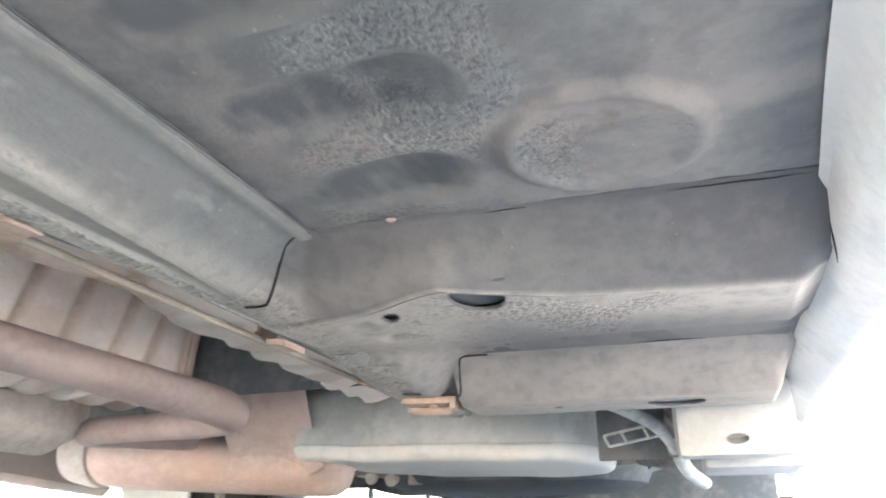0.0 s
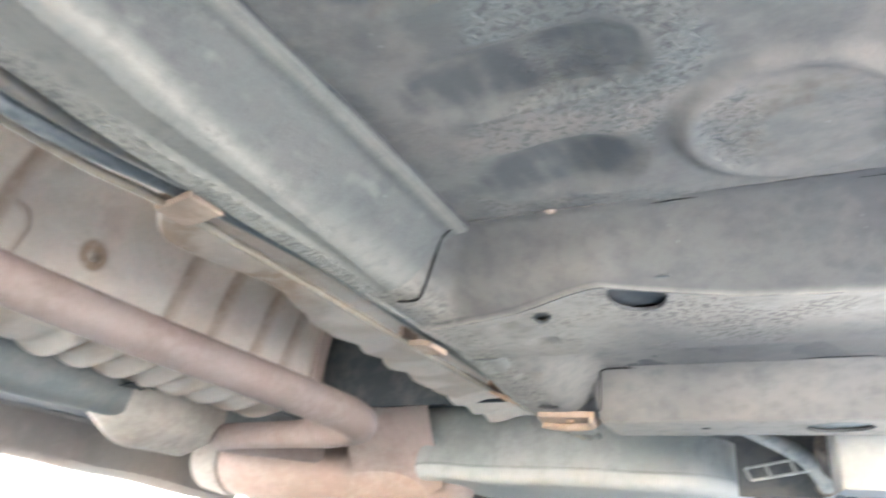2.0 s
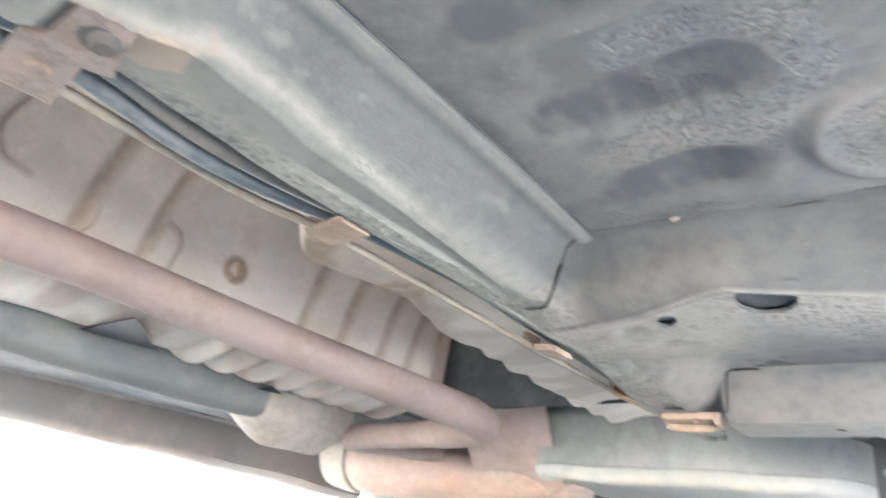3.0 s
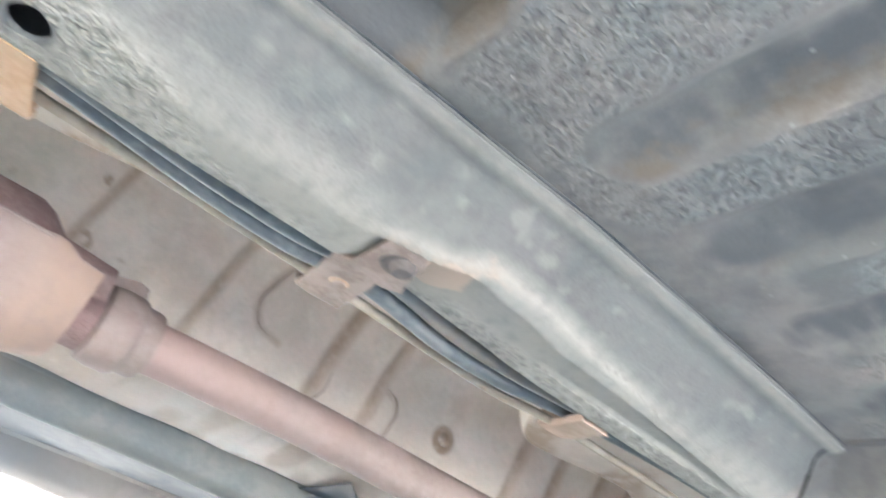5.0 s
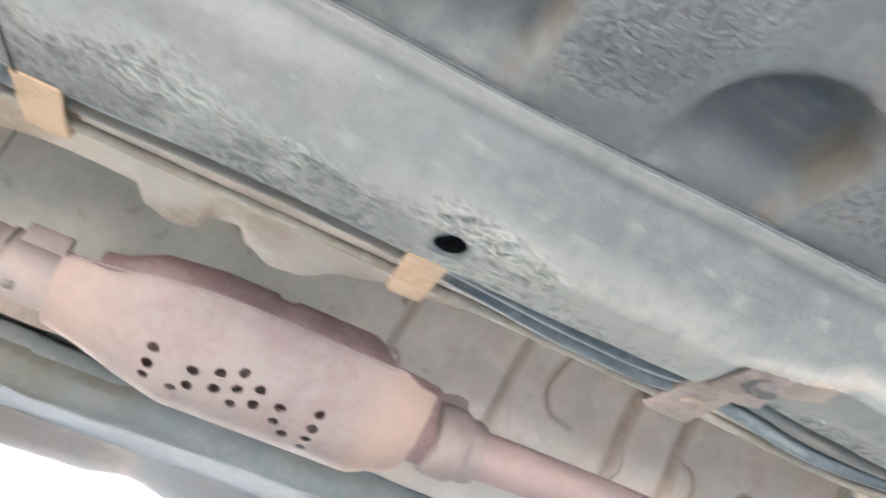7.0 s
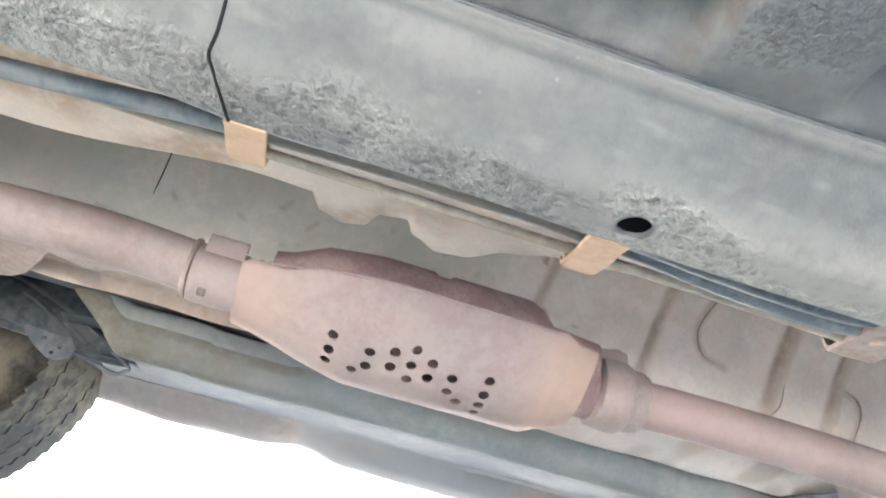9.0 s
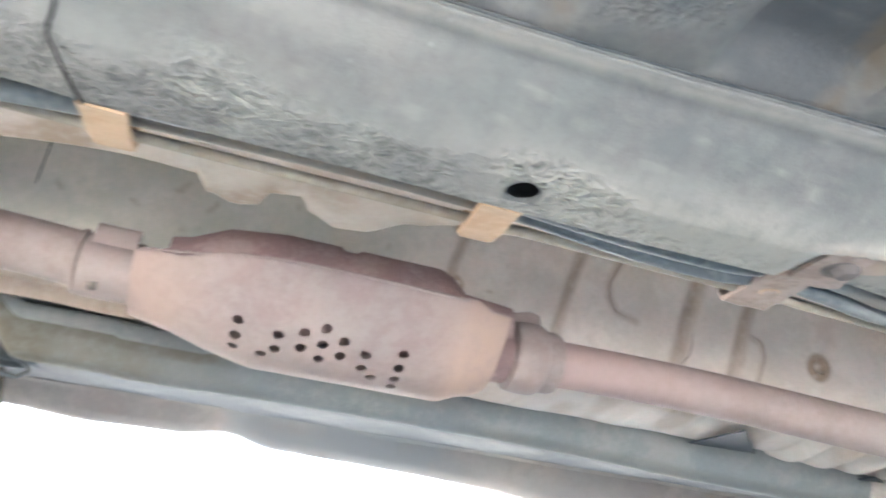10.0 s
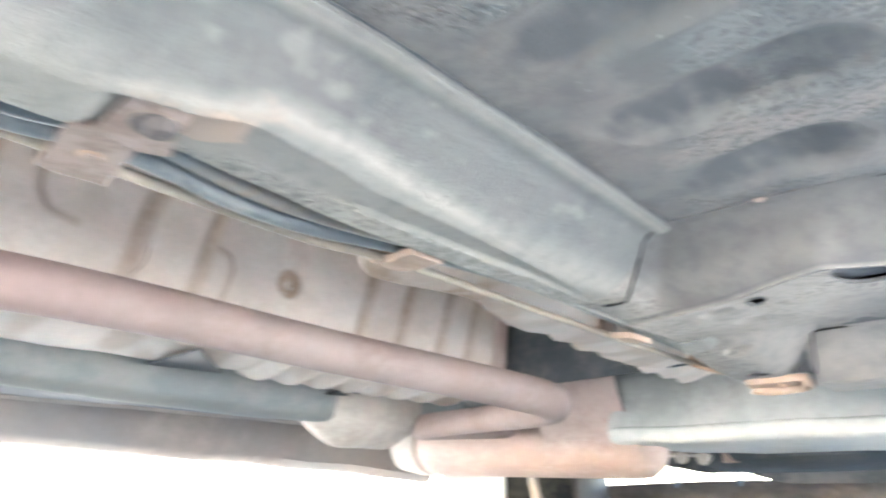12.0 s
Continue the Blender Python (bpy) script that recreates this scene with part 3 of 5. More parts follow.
front = member("cross_member", [(0.398, 0.2690), (0.408, 0.2680), (0.424, 0.2600), (0.446, 0.2430), (0.466, 0.2300), (0.4735, 0.2262), (0.477, 0.2262), (0.486, 0.2272), (0.520, 0.2275), (0.560, 0.2278), (0.586, 0.2272), (0.5915, 0.2282), (0.596, 0.2330), (0.612, 0.2400), (0.635, 0.2430), (0.66, 0.2445), (0.76, 0.2450)], 0.317, 0.746, 0.06, member_paint, "dusty grey cross member with lightening holes", 1.0,
               lambda p, x: 0.95 * step(0.466, 0.476, p[0]) * (1 - 0.8 * step(0.50, 0.58, p[0]) * step(0.42, 0.50, x)) * (1 - 0.45 * step(0.54, 0.60, p[0])) + (0.10 * (1 - step(0.50, 0.64, x)) + 0.32 * (1 - step(0.0, 1.4, math.hypot((x - 0.415) / 0.065, (p[0] - 0.452) / 0.022) + 0.3 * noise.noise((x * 30, p[0] * 30, 3)))) + 0.6 * (1 - step(0.345, 0.372, x))) * (p[0] < 0.466), lambda p, x: max(0.55 * (1 - step(0.345, 0.375, x)) * (p[0] < 0.72), 0.85 * step(0.474, 0.484, p[0]) * (1 - 0.6 * step(0.54, 0.60, p[0])) * (1 - step(0.66, 0.70, p[0])) * step(0.36, 0.44, x) * (1 - 0.6 * step(0.55, 0.66, x)) * (0.8 + 0.6 * noise.noise((x * 24, p[0] * 24, 1.5)))))
hole = [(0.4965 + 0.0190 * math.cos(2 * math.pi * k / 36), 0.4660 + 0.0290 * math.sin(2 * math.pi * k / 36)) for k in range(36)]
hole = [(x, max(y, 0.4757 + 0.06 * (x - 0.4) + edge_wave(x))) for x, y in hole]
hole = [p for k, p in enumerate(hole) if math.dist(p, hole[k - 1]) > 0.0008]
punch(front, merge(prism(hole, 0.03, pose(0, 0, 0.210)), drill((0.3405, 0.727, 0.214), (0, 0, 1), 0.0105, 0.03, 0.8), prism([(0.419 + 0.0062 * math.cos(a) - 0.0050 * math.sin(a), 0.4905 + 0.0015 * math.cos(a) + 0.0115 * math.sin(a)) for a in span(0, 6.1, 28)], 0.03, pose(0, 0, 0.212))))
# The face's pale tint is light put into the colour; little reaches it.
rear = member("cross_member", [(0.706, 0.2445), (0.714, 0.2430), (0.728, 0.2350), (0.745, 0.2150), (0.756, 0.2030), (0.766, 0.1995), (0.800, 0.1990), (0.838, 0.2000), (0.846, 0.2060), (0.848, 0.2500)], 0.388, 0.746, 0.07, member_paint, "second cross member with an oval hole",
              stain_tone=lambda p, x: max(0.8 * step(0.75, 0.765, p[0]), 0.42 + 0.3 * noise.noise((x * 12, p[0] * 12, 2))))
punch(rear, merge(drill((0.611, 0.812, 0.2), (0, 0, 1), 0.030, 0.04, 0.8), drill((0.487, 0.80, 0.2), (0, 0, 1), 0.004, 0.04)))
for x0, x1, y, z in ((0.635, 0.716, 0.4175, 0.2680), (0.52, 0.548, 0.4085, 0.2675), (0.584, 0.647, 0.709, 0.2430), (0.40, 0.44, 0.7065, 0.2428)):
    part("crack", tube([(x, y + 0.06 * (x - x0) + 0.0015 * noise.noise((x * 60, 0, 0)), z) for x in span(x0, x1, 12)], lambda s: 0.0001 + 0.0004 * math.sin(math.pi * s), 6, 1), near_black, body)
# Dark tube for the shaded gap at the member's corner.
part("seam_line", tube([(0.432, 0.7085, 0.2432), (0.412, 0.7080, 0.2436), (0.4035, 0.7085, 0.2420), (0.4005, 0.714, 0.236), (0.397, 0.726, 0.222), (0.394, 0.736, 0.212), (0.390, 0.742, 0.208)], 0.0010, 6, 5), near_black, body)
part("mud_chip", turned([(0.0006, -0.0010), (0.0022, -0.0007), (0.0034, 0.0002), (0.0036, 0.0012)], pose(0.4575, 0.4005, 0.2678, 0, 0, 10), 12, 0.7), dusty_bracket, body, "small tan chip of dried mud")
part("flange_lip", tube([(x, 0.4742 + 0.06 * (x - 0.4) + edge_wave(x), 0.2260) for x in span(0.36, 0.62, 70)], 0.0005, 6, 1), member_paint, body, "thin lip along the flange edge")
# Added plate whose colour gives the tone seen inside the oval hole.
for x, y, z, w, d in ((0.611, 0.815, 0.2045, 0.10, 0.060),):
    part("hole_backing", block((w, d, 0.002), pose(x, y, z), 0.0005), far_rail_paint, body)
# Added dark plate that keeps the hollow's lit wall from view.
part("hole_backing", block((0.37, 0.002, 0.050), pose(0.512, 0.578, 0.260), 0.0005), near_black, body)
# Added plates just inside the holes, coloured as the dim light in there.
for x, y, w, d in ((0.4970, 0.4720, 0.050, 0.052), (0.4190, 0.4910, 0.022, 0.034)):
    part("hole_backing", block((w, d, 0.002), pose(x, y, 0.2335), 0.0005), dark_panel, body)
# Added cover that keeps light out of the hollow cross member.
part("hollow_cover", block((0.43, 0.20, 0.004), pose(0.515, 0.49, 0.288), 0.001), dark_plastic, body)
# Added panel that shuts out the sky behind the tunnel.
part("rear_blocker", block((0.70, 0.004, 0.28), pose(0.0, 1.0, 0.42), 0.001), dark_panel, body)

# sills
near_low = curve_of([(-1.0, 0.0), (0.98, -0.002), (1.12, -0.020), (1.28, -0.045), (1.5, -0.060)])


def near_sill(k, y):
    low = near_low(y)
    lean = 0.067 * min(max(y - 0.268, -0.15), 0.20)
    line = [(0.7085 + lean, 0.2682), (0.7150 + lean * 0.8, 0.2635), (0.7210 + lean * 0.4, 0.253), (0.7270, 0.242), (0.7350, 0.232 + low * 0.4), (0.7440, 0.223 + low * 0.7), (0.7540, 0.2150 + low), (0.7620, 0.2105 + low), (0.7690, 0.2100 + low), (0.7760, 0.2150 + low), (0.80, 0.236), (0.835, 0.28), (0.845, 0.34)]
    x, z = line[k]
    return x + 0.0022 * noise.noise((y * 5, k * 0.4, 0)), y, z + 0.0015 * noise.noise((y * 8, k * 0.3, 4))


part("sill", sheet(near_sill, range(13), span(-0.72, 1.45, 120), (0.003, 0, 0.003), stain_tone=lambda k, y: 0.4 * (k < 2)), sill_paint, body, "pale dusty sill with its welded lip")
part("seam_line", tube([(0.7255, 0.455, 0.248), (0.7265, 0.462, 0.242), (0.728, 0.470, 0.234), (0.729, 0.478, 0.229)], lambda s: 0.0002 + 0.0004 * math.sin(math.pi * s), 6, 5), near_black, body)
far_low = curve_of([(-0.56, 0.231), (-0.43, 0.224), (-0.292, 0.228), (-0.213, 0.239), (-0.126, 0.224), (0.09, 0.219), (0.26, 0.213), (0.41, 0.200), (0.8, 0.186), (1.05, 0.175), (1.5, 0.150)])


def far_sill(k, y):
    low = far_low(y)
    line = [(-0.700, 0.272), (-0.712, 0.266), (-0.728, low + 0.016), (-0.742, low + 0.004), (-0.752, low), (-0.762, low + 0.002), (-0.80, low + 0.02), (-0.835, low + 0.06), (-0.845, 0.34)]
    x, z = line[k]
    return x + 0.003 * noise.noise((y * 5, k, 7)), y, z + 0.003 * noise.noise((y * 7, k * 0.5, 2))


part("sill", sheet(far_sill, range(9), span(-0.57, 1.45, 120), (-0.003, 0, 0.003), stain_tone=lambda k, y: (step(-0.23, -0.20, y) * (1 - step(0.10, 0.40, y)) + 0.6 * step(0.5, 0.75, 0.5 + noise.noise((y * 4.2, k * 0.3, 3)))) * (0.8 + 0.4 * noise.noise((y * 11, k * 0.7, 1)))), far_sill_paint, body, "brown and blue-grey dusty sill")

# ---- tunnel over the exhaust ----
near_edge = curve_of([(-0.80, 0.13), (-0.47, 0.142), (-0.30, 0.172), (-0.270, 0.171), (-0.263, 0.146), (-0.245, 0.136), (-0.230, 0.142), (-0.222, 0.167), (-0.203, 0.171), (-0.195, 0.150), (-0.174, 0.135), (-0.157, 0.139), (-0.126, 0.168), (-0.097, 0.183), (0.0, 0.20), (0.30, 0.20), (0.372, 0.145), (0.486, 0.161), (0.560, 0.140), (0.613, 0.121), (0.659, 0.129), (0.700, 0.123), (0.720, 0.128), (0.776, 0.115), (0.800, 0.121), (0.831, 0.114), (0.878, 0.101), (0.900, 0.111), (0.941, 0.107), (1.061, 0.092)])
RIBS = [(-0.012, 0.0020, 0.0040, 0.34), (0.135, 0.005, 0.0050, 0.30), (0.300, 0.006, 0.0075, 0.27), (0.382, 0.005, 0.0060, 0.28), (0.645, 0.006, 0.0075, 0.28), (0.725, 0.006, 0.0075, 0.28), (0.815, 0.006, 0.0075, 0.28), (0.885, 0.006, 0.0075, 0.28)]


def rib_at(y, z):
    deep, dirt_tone = 0.0, 0.0
    for at, h, w, low in RIBS:
        d = abs(y - at - (z - 0.36) * 0.22)
        f = 1 - step(w * 0.2, w * 1.6, d)
        deep += h * f
        dirt_tone = max(dirt_tone, (1 - step(w * 0.3, w * 2.6, d)))
    return deep, dirt_tone * (0.66 + 0.3 * noise.noise((y * 20, z * 24, 9)))


# cross section from the near flange over the roof and down the far wall to the far flange
TUNNEL = [(0.306, 0.286), (0.25, 0.284), (0.20, 0.277), (0.172, 0.277), (0.160, 0.284), (0.150, 0.32), (0.13, 0.42), (0.08, 0.47), (-0.06, 0.475), (-0.120, 0.455), (-0.140, 0.415), (-0.148, 0.37), (-0.152, 0.33), (-0.160, 0.30), (-0.180, 0.282), (-0.22, 0.270), (-0.26, 0.266), (-0.306, 0.280)]
TUN = [(p.x, p.y) for p in glide([(a, b, 0) for a, b in TUNNEL], 13)]


def tunnel_at(k, y):
    x, z = TUN[k]
    if x > 0.14:
        shift = near_edge(y) - 0.166
        w = 1 - step(0.17, 0.25, x) if x > 0.17 else 1.0
        x += shift * w
        x += 0.004 * math.sin(y * 95) * w * step(0.5, 0.62, y)
    if x < -0.09:
        deep, dirt_tone = rib_at(y, z)
        x -= deep * 0.8
        z += deep * 0.2
        d = math.hypot(y - 0.507, z - 0.363)
        x -= 0.010 * (1 - step(0.004, 0.010, d)) - 0.003 * (1 - step(0.008, 0.016, d))
        if x < -0.165:
            z += 0.0085 * math.sin(y * 112) * step(0.50, 0.56, y) * step(-0.165, -0.2, x) + 0.001 * math.sin(y * 40) * (1 - step(0.50, 0.56, y)) * step(-0.165, -0.2, x)
        x = max(x, -0.178 - 0.125 * step(-0.24, 0.08, y))
    z += 0.0012 * noise.noise((x * 15, y * 15, 2))
    return x + 0.002 * noise.noise((y * 9, z * 9, 5)), y, z


PRESSED = [((0.216, 0.462), (0.204, 0.438)), ((0.204, 0.438), (0.193, 0.410)), ((0.193, 0.410), (0.196, 0.392)), ((0.196, 0.392), (0.207, 0.376)), ((0.207, 0.376), (0.235, 0.370)), ((0.398, 0.384), (0.417, 0.378)), ((0.417, 0.378), (0.422, 0.360)), ((0.422, 0.360), (0.412, 0.325)), ((0.395, 0.392), (0.388, 0.345))]  # edges of shallow pressings, along y and z


def tunnel_stain_shade(k, y):
    x, z = TUN[k]
    if x > -0.09:
        return 0.35 * step(0.4, 0.7, 0.5 + noise.noise((x * 16, y * 16, 0))) + (0.52 * (x > 0.13) * (z < 0.30) * (1 - 0.8 * step(0.45, 0.60, y)))
    # Flutes: brown, with the shade in their valleys put into the colour.
    v = rib_at(y, z)[1] if z > 0.30 else max(0.62 * step(-0.150, -0.175, x) * (1 - step(0.0, 0.25, y)), 0.48 * step(0.40, 0.75, 0.5 + noise.noise((y * 25, x * 8, 0))), 0.9 * step(0.0, 0.9, math.sin(y * 112 + 0.6)) * step(0.48, 0.56, y))
    d = math.hypot(y - 0.507, z - 0.363)
    if y < 0.45 and z > 0.30:
        v = max(v, 0.52 * (1 - step(0.0010, 0.0080, min(capsule(y, z, p, q) for p, q in PRESSED))))
    v = max(v, 0.9 * (1 - step(0.004, 0.010, abs(d - 0.012))), 0.9 * step(0.93, 0.965, y))
    if y < 0.05:
        dots = step(0.50, 0.62, noise.noise((y * 62, z * 62, 7.7)) + 0.2 * noise.noise((y * 11, z * 11, 1.1)))
        v = max(v, 0.75 * dots * step(-0.7, -0.45, y), 0.42 * (1 - step(0.295, 0.345, z + 0.02 * noise.noise((y * 19, z * 9, 4)))))
    return max(v, 0.24 * step(0.0, 0.5, noise.noise((y * 8, z * 12, 3))), 0.14 * step(0.0, 0.6, noise.noise((y * 22, z * 30, 6))))


def tunnel_film(k, y):
    """Thin olive film on the front of the tunnel, broken by pale patches."""
    x, z = TUN[k]
    v = 0.58 * (1 - step(-0.10, 0.02, y)) * (0.9 + 0.5 * noise.noise((y * 13, z * 16, 7)))
    return v * (0.5 if z < 0.30 and x > 0.1 else 1.0) if x > -0.155 else 0.35 * v


tunnel = thing("tunnel_panel", (0.0, 0.1, 0.3), "beige dust-covered pressed steel tunnel with brown ribs", "floor tunnel")
part("tunnel_shell", sheet(tunnel_at, range(len(TUN)), span(-0.80, 0.965, 560), (-0.003, 0, 0.003), stain_tone=tunnel_stain_shade, grime_shade=tunnel_film), tunnel_dust, tunnel)
wall_x = curve_of([(0.28, -0.176), (0.30, -0.160), (0.33, -0.152), (0.37, -0.148), (0.415, -0.140), (0.455, -0.120)])
for crease in ([(0.222, 0.468), (0.206, 0.440), (0.195, 0.412), (0.1955, 0.394), (0.206, 0.378), (0.228, 0.371)], [(0.398, 0.386), (0.415, 0.379), (0.422, 0.362), (0.414, 0.328)], [(0.300, 0.330), (0.312, 0.345), (0.316, 0.372)]):
    part("crease", tube([(wall_x(z) + 0.0005, y, z) for y, z in crease], lambda v: 0.0003 + 0.0008 * math.sin(math.pi * v), 6, 6), dusty_bracket, tunnel, "rusty pressed crease")
part("end_lip", tube([(-0.118, 0.966, 0.458), (-0.143, 0.967, 0.41), (-0.153, 0.967, 0.35), (-0.160, 0.967, 0.305), (-0.185, 0.967, 0.282)], 0.0120, 12, 6), muffler_dust, tunnel, "brownish curled end lip")
part("end_lip", tube([(-0.112, 0.950, 0.462), (-0.136, 0.951, 0.41), (-0.146, 0.951, 0.35), (-0.153, 0.951, 0.305), (-0.180, 0.951, 0.280)], 0.0060, 10, 6), muffler_dust, tunnel)
part("lap_edge", tube([(-0.112, -0.446, 0.458), (-0.134, -0.449, 0.425), (-0.147, -0.453, 0.375), (-0.152, -0.456, 0.335), (-0.160, -0.457, 0.300)], 0.0007, 6, 6), near_black, tunnel)
flange = part("tunnel_flange", sheet(lambda x, y: (x, y, 0.285 - 0.010 * step(0.16, 0.11, x) + 0.003 * math.sin(y * 95)), span(0.105, 0.30, 24), span(0.95, 1.12, 40)), tunnel_dust, tunnel)
# Thin dark plates below the flange stand for the shade in open gaps.
part("gap_plate", prism([(-0.272, 0.392), (-0.150, 0.388), (-0.262, 0.492)], 0.002, pose(0, 0, 0.2615), 0.0), dark_plastic, tunnel, "thin dark plate standing for a gap in the flange", False)
part("gap_plate", prism([(-0.295, 0.700), (-0.255, 0.690), (-0.285, 0.735)], 0.002, pose(0, 0, 0.2575), 0.0), dark_plastic, tunnel, "thin dark plate standing for a gap in the flange", False)
part("plug", turned([(0.0035, 0), (0.0035, 0.002), (0.001, 0.003)], look((-0.1475, -0.098, 0.402), (0.6, -0.1, 0.1)) @ pose(0, 0, 0, 180), 14), near_black, tunnel)

# ---- exhaust ----
exhaust = thing("exhaust_pipe", (0.0, 0.3, 0.24), "pinkish-brown heat-stained steel exhaust pipe with a bend", "exhaust")
part("front_pipe", tube([(-0.01, -0.75, 0.258), (-0.014, -0.56, 0.264), (-0.02, -0.46, 0.270), (-0.028, -0.38, 0.270), (-0.030, -0.31, 0.262)], 0.0235, 24, 8), exhaust_steel, exhaust)
part("middle_pipe", tube([(-0.030, 0.0, 0.258), (-0.024, 0.10, 0.260), (-0.020, 0.25, 0.259), (-0.012, 0.45, 0.250), (-0.002, 0.65, 0.243), (0.008, 0.80, 0.236), (0.008, 0.852, 0.232), (-0.008, 0.890, 0.230), (-0.05, 0.908, 0.229), (-0.14, 0.925, 0.226), (-0.26, 0.92, 0.224), (-0.305, 0.935, 0.224), (-0.325, 0.975, 0.226), (-0.32, 1.06, 0.232), (-0.31, 1.2, 0.24)], lambda s: 0.0225 + 0.0045 * step(0.15, 0.45, s) - 0.006 * step(0.58, 0.66, s), 28, 10, stain_tone=lambda s: 0.95 * (1 - step(0.05, 0.2, s))), exhaust_steel, exhaust)
part("pipe_neck", turned([(0.024, -0.030), (0.0265, -0.020), (0.0265, 0.010), (0.024, 0.020)], look((-0.029, 0.012, 0.259), (-0.027, -1.0, 0.256)), 28), rough_shell, exhaust, "dark rough neck")
part("pipe_socket", turned([(0.027, -0.024), (0.0330, -0.021), (0.0345, -0.012), (0.0345, 0.004), (0.0325, 0.009), (0.0300, 0.011), (0.0300, 0.022), (0.0280, 0.027), (0.0225, 0.029)], look((-0.028, 0.046, 0.260), (-0.026, -1.0, 0.257)), 28), exhaust_steel, exhaust)
part("socket_tab", prism([(-0.016, 0), (0.016, 0), (0.014, 0.010), (0.004, 0.013), (-0.013, 0.009)], 0.006, pose(-0.020, 0.036, 0.290, 84, 0, 84), 0.0012), exhaust_steel, exhaust)
clamp = part("pipe_clamp", turned([(0.0245, -0.020), (0.0265, -0.020), (0.0272, 0.0), (0.0265, 0.022), (0.0245, 0.022)], look((-0.0285, -0.337, 0.2655), (-0.030, 1.0, 0.25)), 28), exhaust_steel, exhaust, "folded steel pipe clamp")
part("clamp_lug", sheet(lambda u, v: (0.004 - 0.014 * (1 - math.cos(2.6 * v)) * 0.5, -0.352 + 0.034 * u, 0.2750 + 0.016 * math.sin(2.6 * v) + 0.004 * v), span(0, 1, 8), span(0, 1, 14), (0, 0, 0.0016)), exhaust_steel, clamp)
part("bolt", turned([(0.003, -0.003), (0.0042, -0.002), (0.0042, 0.004)], pose(-0.012, -0.345, 0.243, 0, 20, 0), 6), cast_iron, clamp)
part("rim_bead", turned([(0.024, -0.003), (0.0275, -0.001), (0.0275, 0.002), (0.024, 0.004)], look((-0.0282, -0.362, 0.2675), (-0.030, 1.0, 0.25)), 28), exhaust_steel, clamp)

cat = thing("catalytic_converter", (-0.032, -0.155, 0.25), "pinkish steel catalytic converter in a drilled heat shield", "converter")
part("converter_shell", turned([(0.023, -0.155), (0.026, -0.14), (0.040, -0.11), (0.046, -0.06), (0.046, -0.012), (0.043, -0.008), (0.043, 0.004), (0.046, 0.008), (0.046, 0.084), (0.041, 0.096), (0.028, 0.112), (0.024, 0.16)], look((-0.026, -0.140, 0.281), (-0.026, -1.0, 0.281)), 36, 1.0), rough_shell, cat, "rough dark pink inner shell")
PROFILE = [(0.0710, 0.0180), (0.0680, 0.0135), (0.0640, 0.0030), (0.0520, -0.0130), (0.0370, -0.0300), (0.0180, -0.0440), (-0.004, -0.0520), (-0.030, -0.0520), (-0.050, -0.0400), (-0.064, -0.0150), (-0.070, 0.0180)]
wide = curve_of([(-0.318, 0.46), (-0.300, 0.52), (-0.250, 0.80), (-0.205, 1.0), (-0.035, 1.0), (-0.005, 0.80), (0.006, 0.70)])


def shield_at(k, y):
    x, z = PROFILE[k]
    w = wide(y)
    ripple = 0.0016 * noise.noise((y * 45, k * 0.3, 0)) * (k < 2)
    return -0.033 + x * (0.25 + 0.75 * w) + ripple, y, 0.263 + z * (0.15 + 0.85 * w) + ripple * 2 + 0.0008 * noise.noise((x * 30, y * 30, 1))


shield = part("heat_shield", sheet(shield_at, range(11), [-0.318, -0.312, -0.300, -0.28, -0.25, -0.22, -0.207, -0.20, -0.185, -0.16, -0.13, -0.10, -0.07, -0.045, -0.036, -0.030, -0.015, -0.004, 0.006], (0, 0, 0.0018), stain_tone=lambda k, y: max(step(-0.06, -0.02, y), 0.6 * (1 - step(-0.30, -0.25, y)))), shield_steel, cat, "pale pink heat shield drilled with rows of round holes")
ROWS = [(-0.2265, 0.001, 3), (-0.2025, -0.0240, 1), (-0.1918, -0.0025, 2), (-0.1710, 0.003, 2), (-0.1536, 0.009, 3), (-0.1365, 0.002, 2), (-0.1154, -0.0055, 2), (-0.1037, -0.029, 1), (-0.0830, 0.001, 4)]
cuts = []
for y, x, count in ROWS:
    for k in range(count):
        lean = 0.81 if x > -0.016 else 0.935
        cuts.append(drill((x, y, 0.2350 + (x - 0.001) * 0.735 if x > -0.015 else 0.2225 + (x + 0.016) * 0.36), (-math.sqrt(1 - lean * lean), 0, lean), 0.0049, 0.013))
        x -= 0.0130
punch(shield, merge(*cuts))
part("weld_bead", tube([(0.006 + 0.0225 * k / 11, -0.314 + 0.0075 * k, 0.2770 + 0.0003 * k + 0.0006 * (k % 2)) for k in range(12)], lambda v: 0.0016 + 0.0006 * math.sin(v * 60), 8, 4), shield_steel, shield)
part("shield_lip", tube([(0.036, -0.235, 0.2795), (0.0385, -0.19, 0.282), (0.0385, -0.12, 0.2825), (0.038, -0.04, 0.281)], 0.0016, 8, 6), shield_steel, shield)

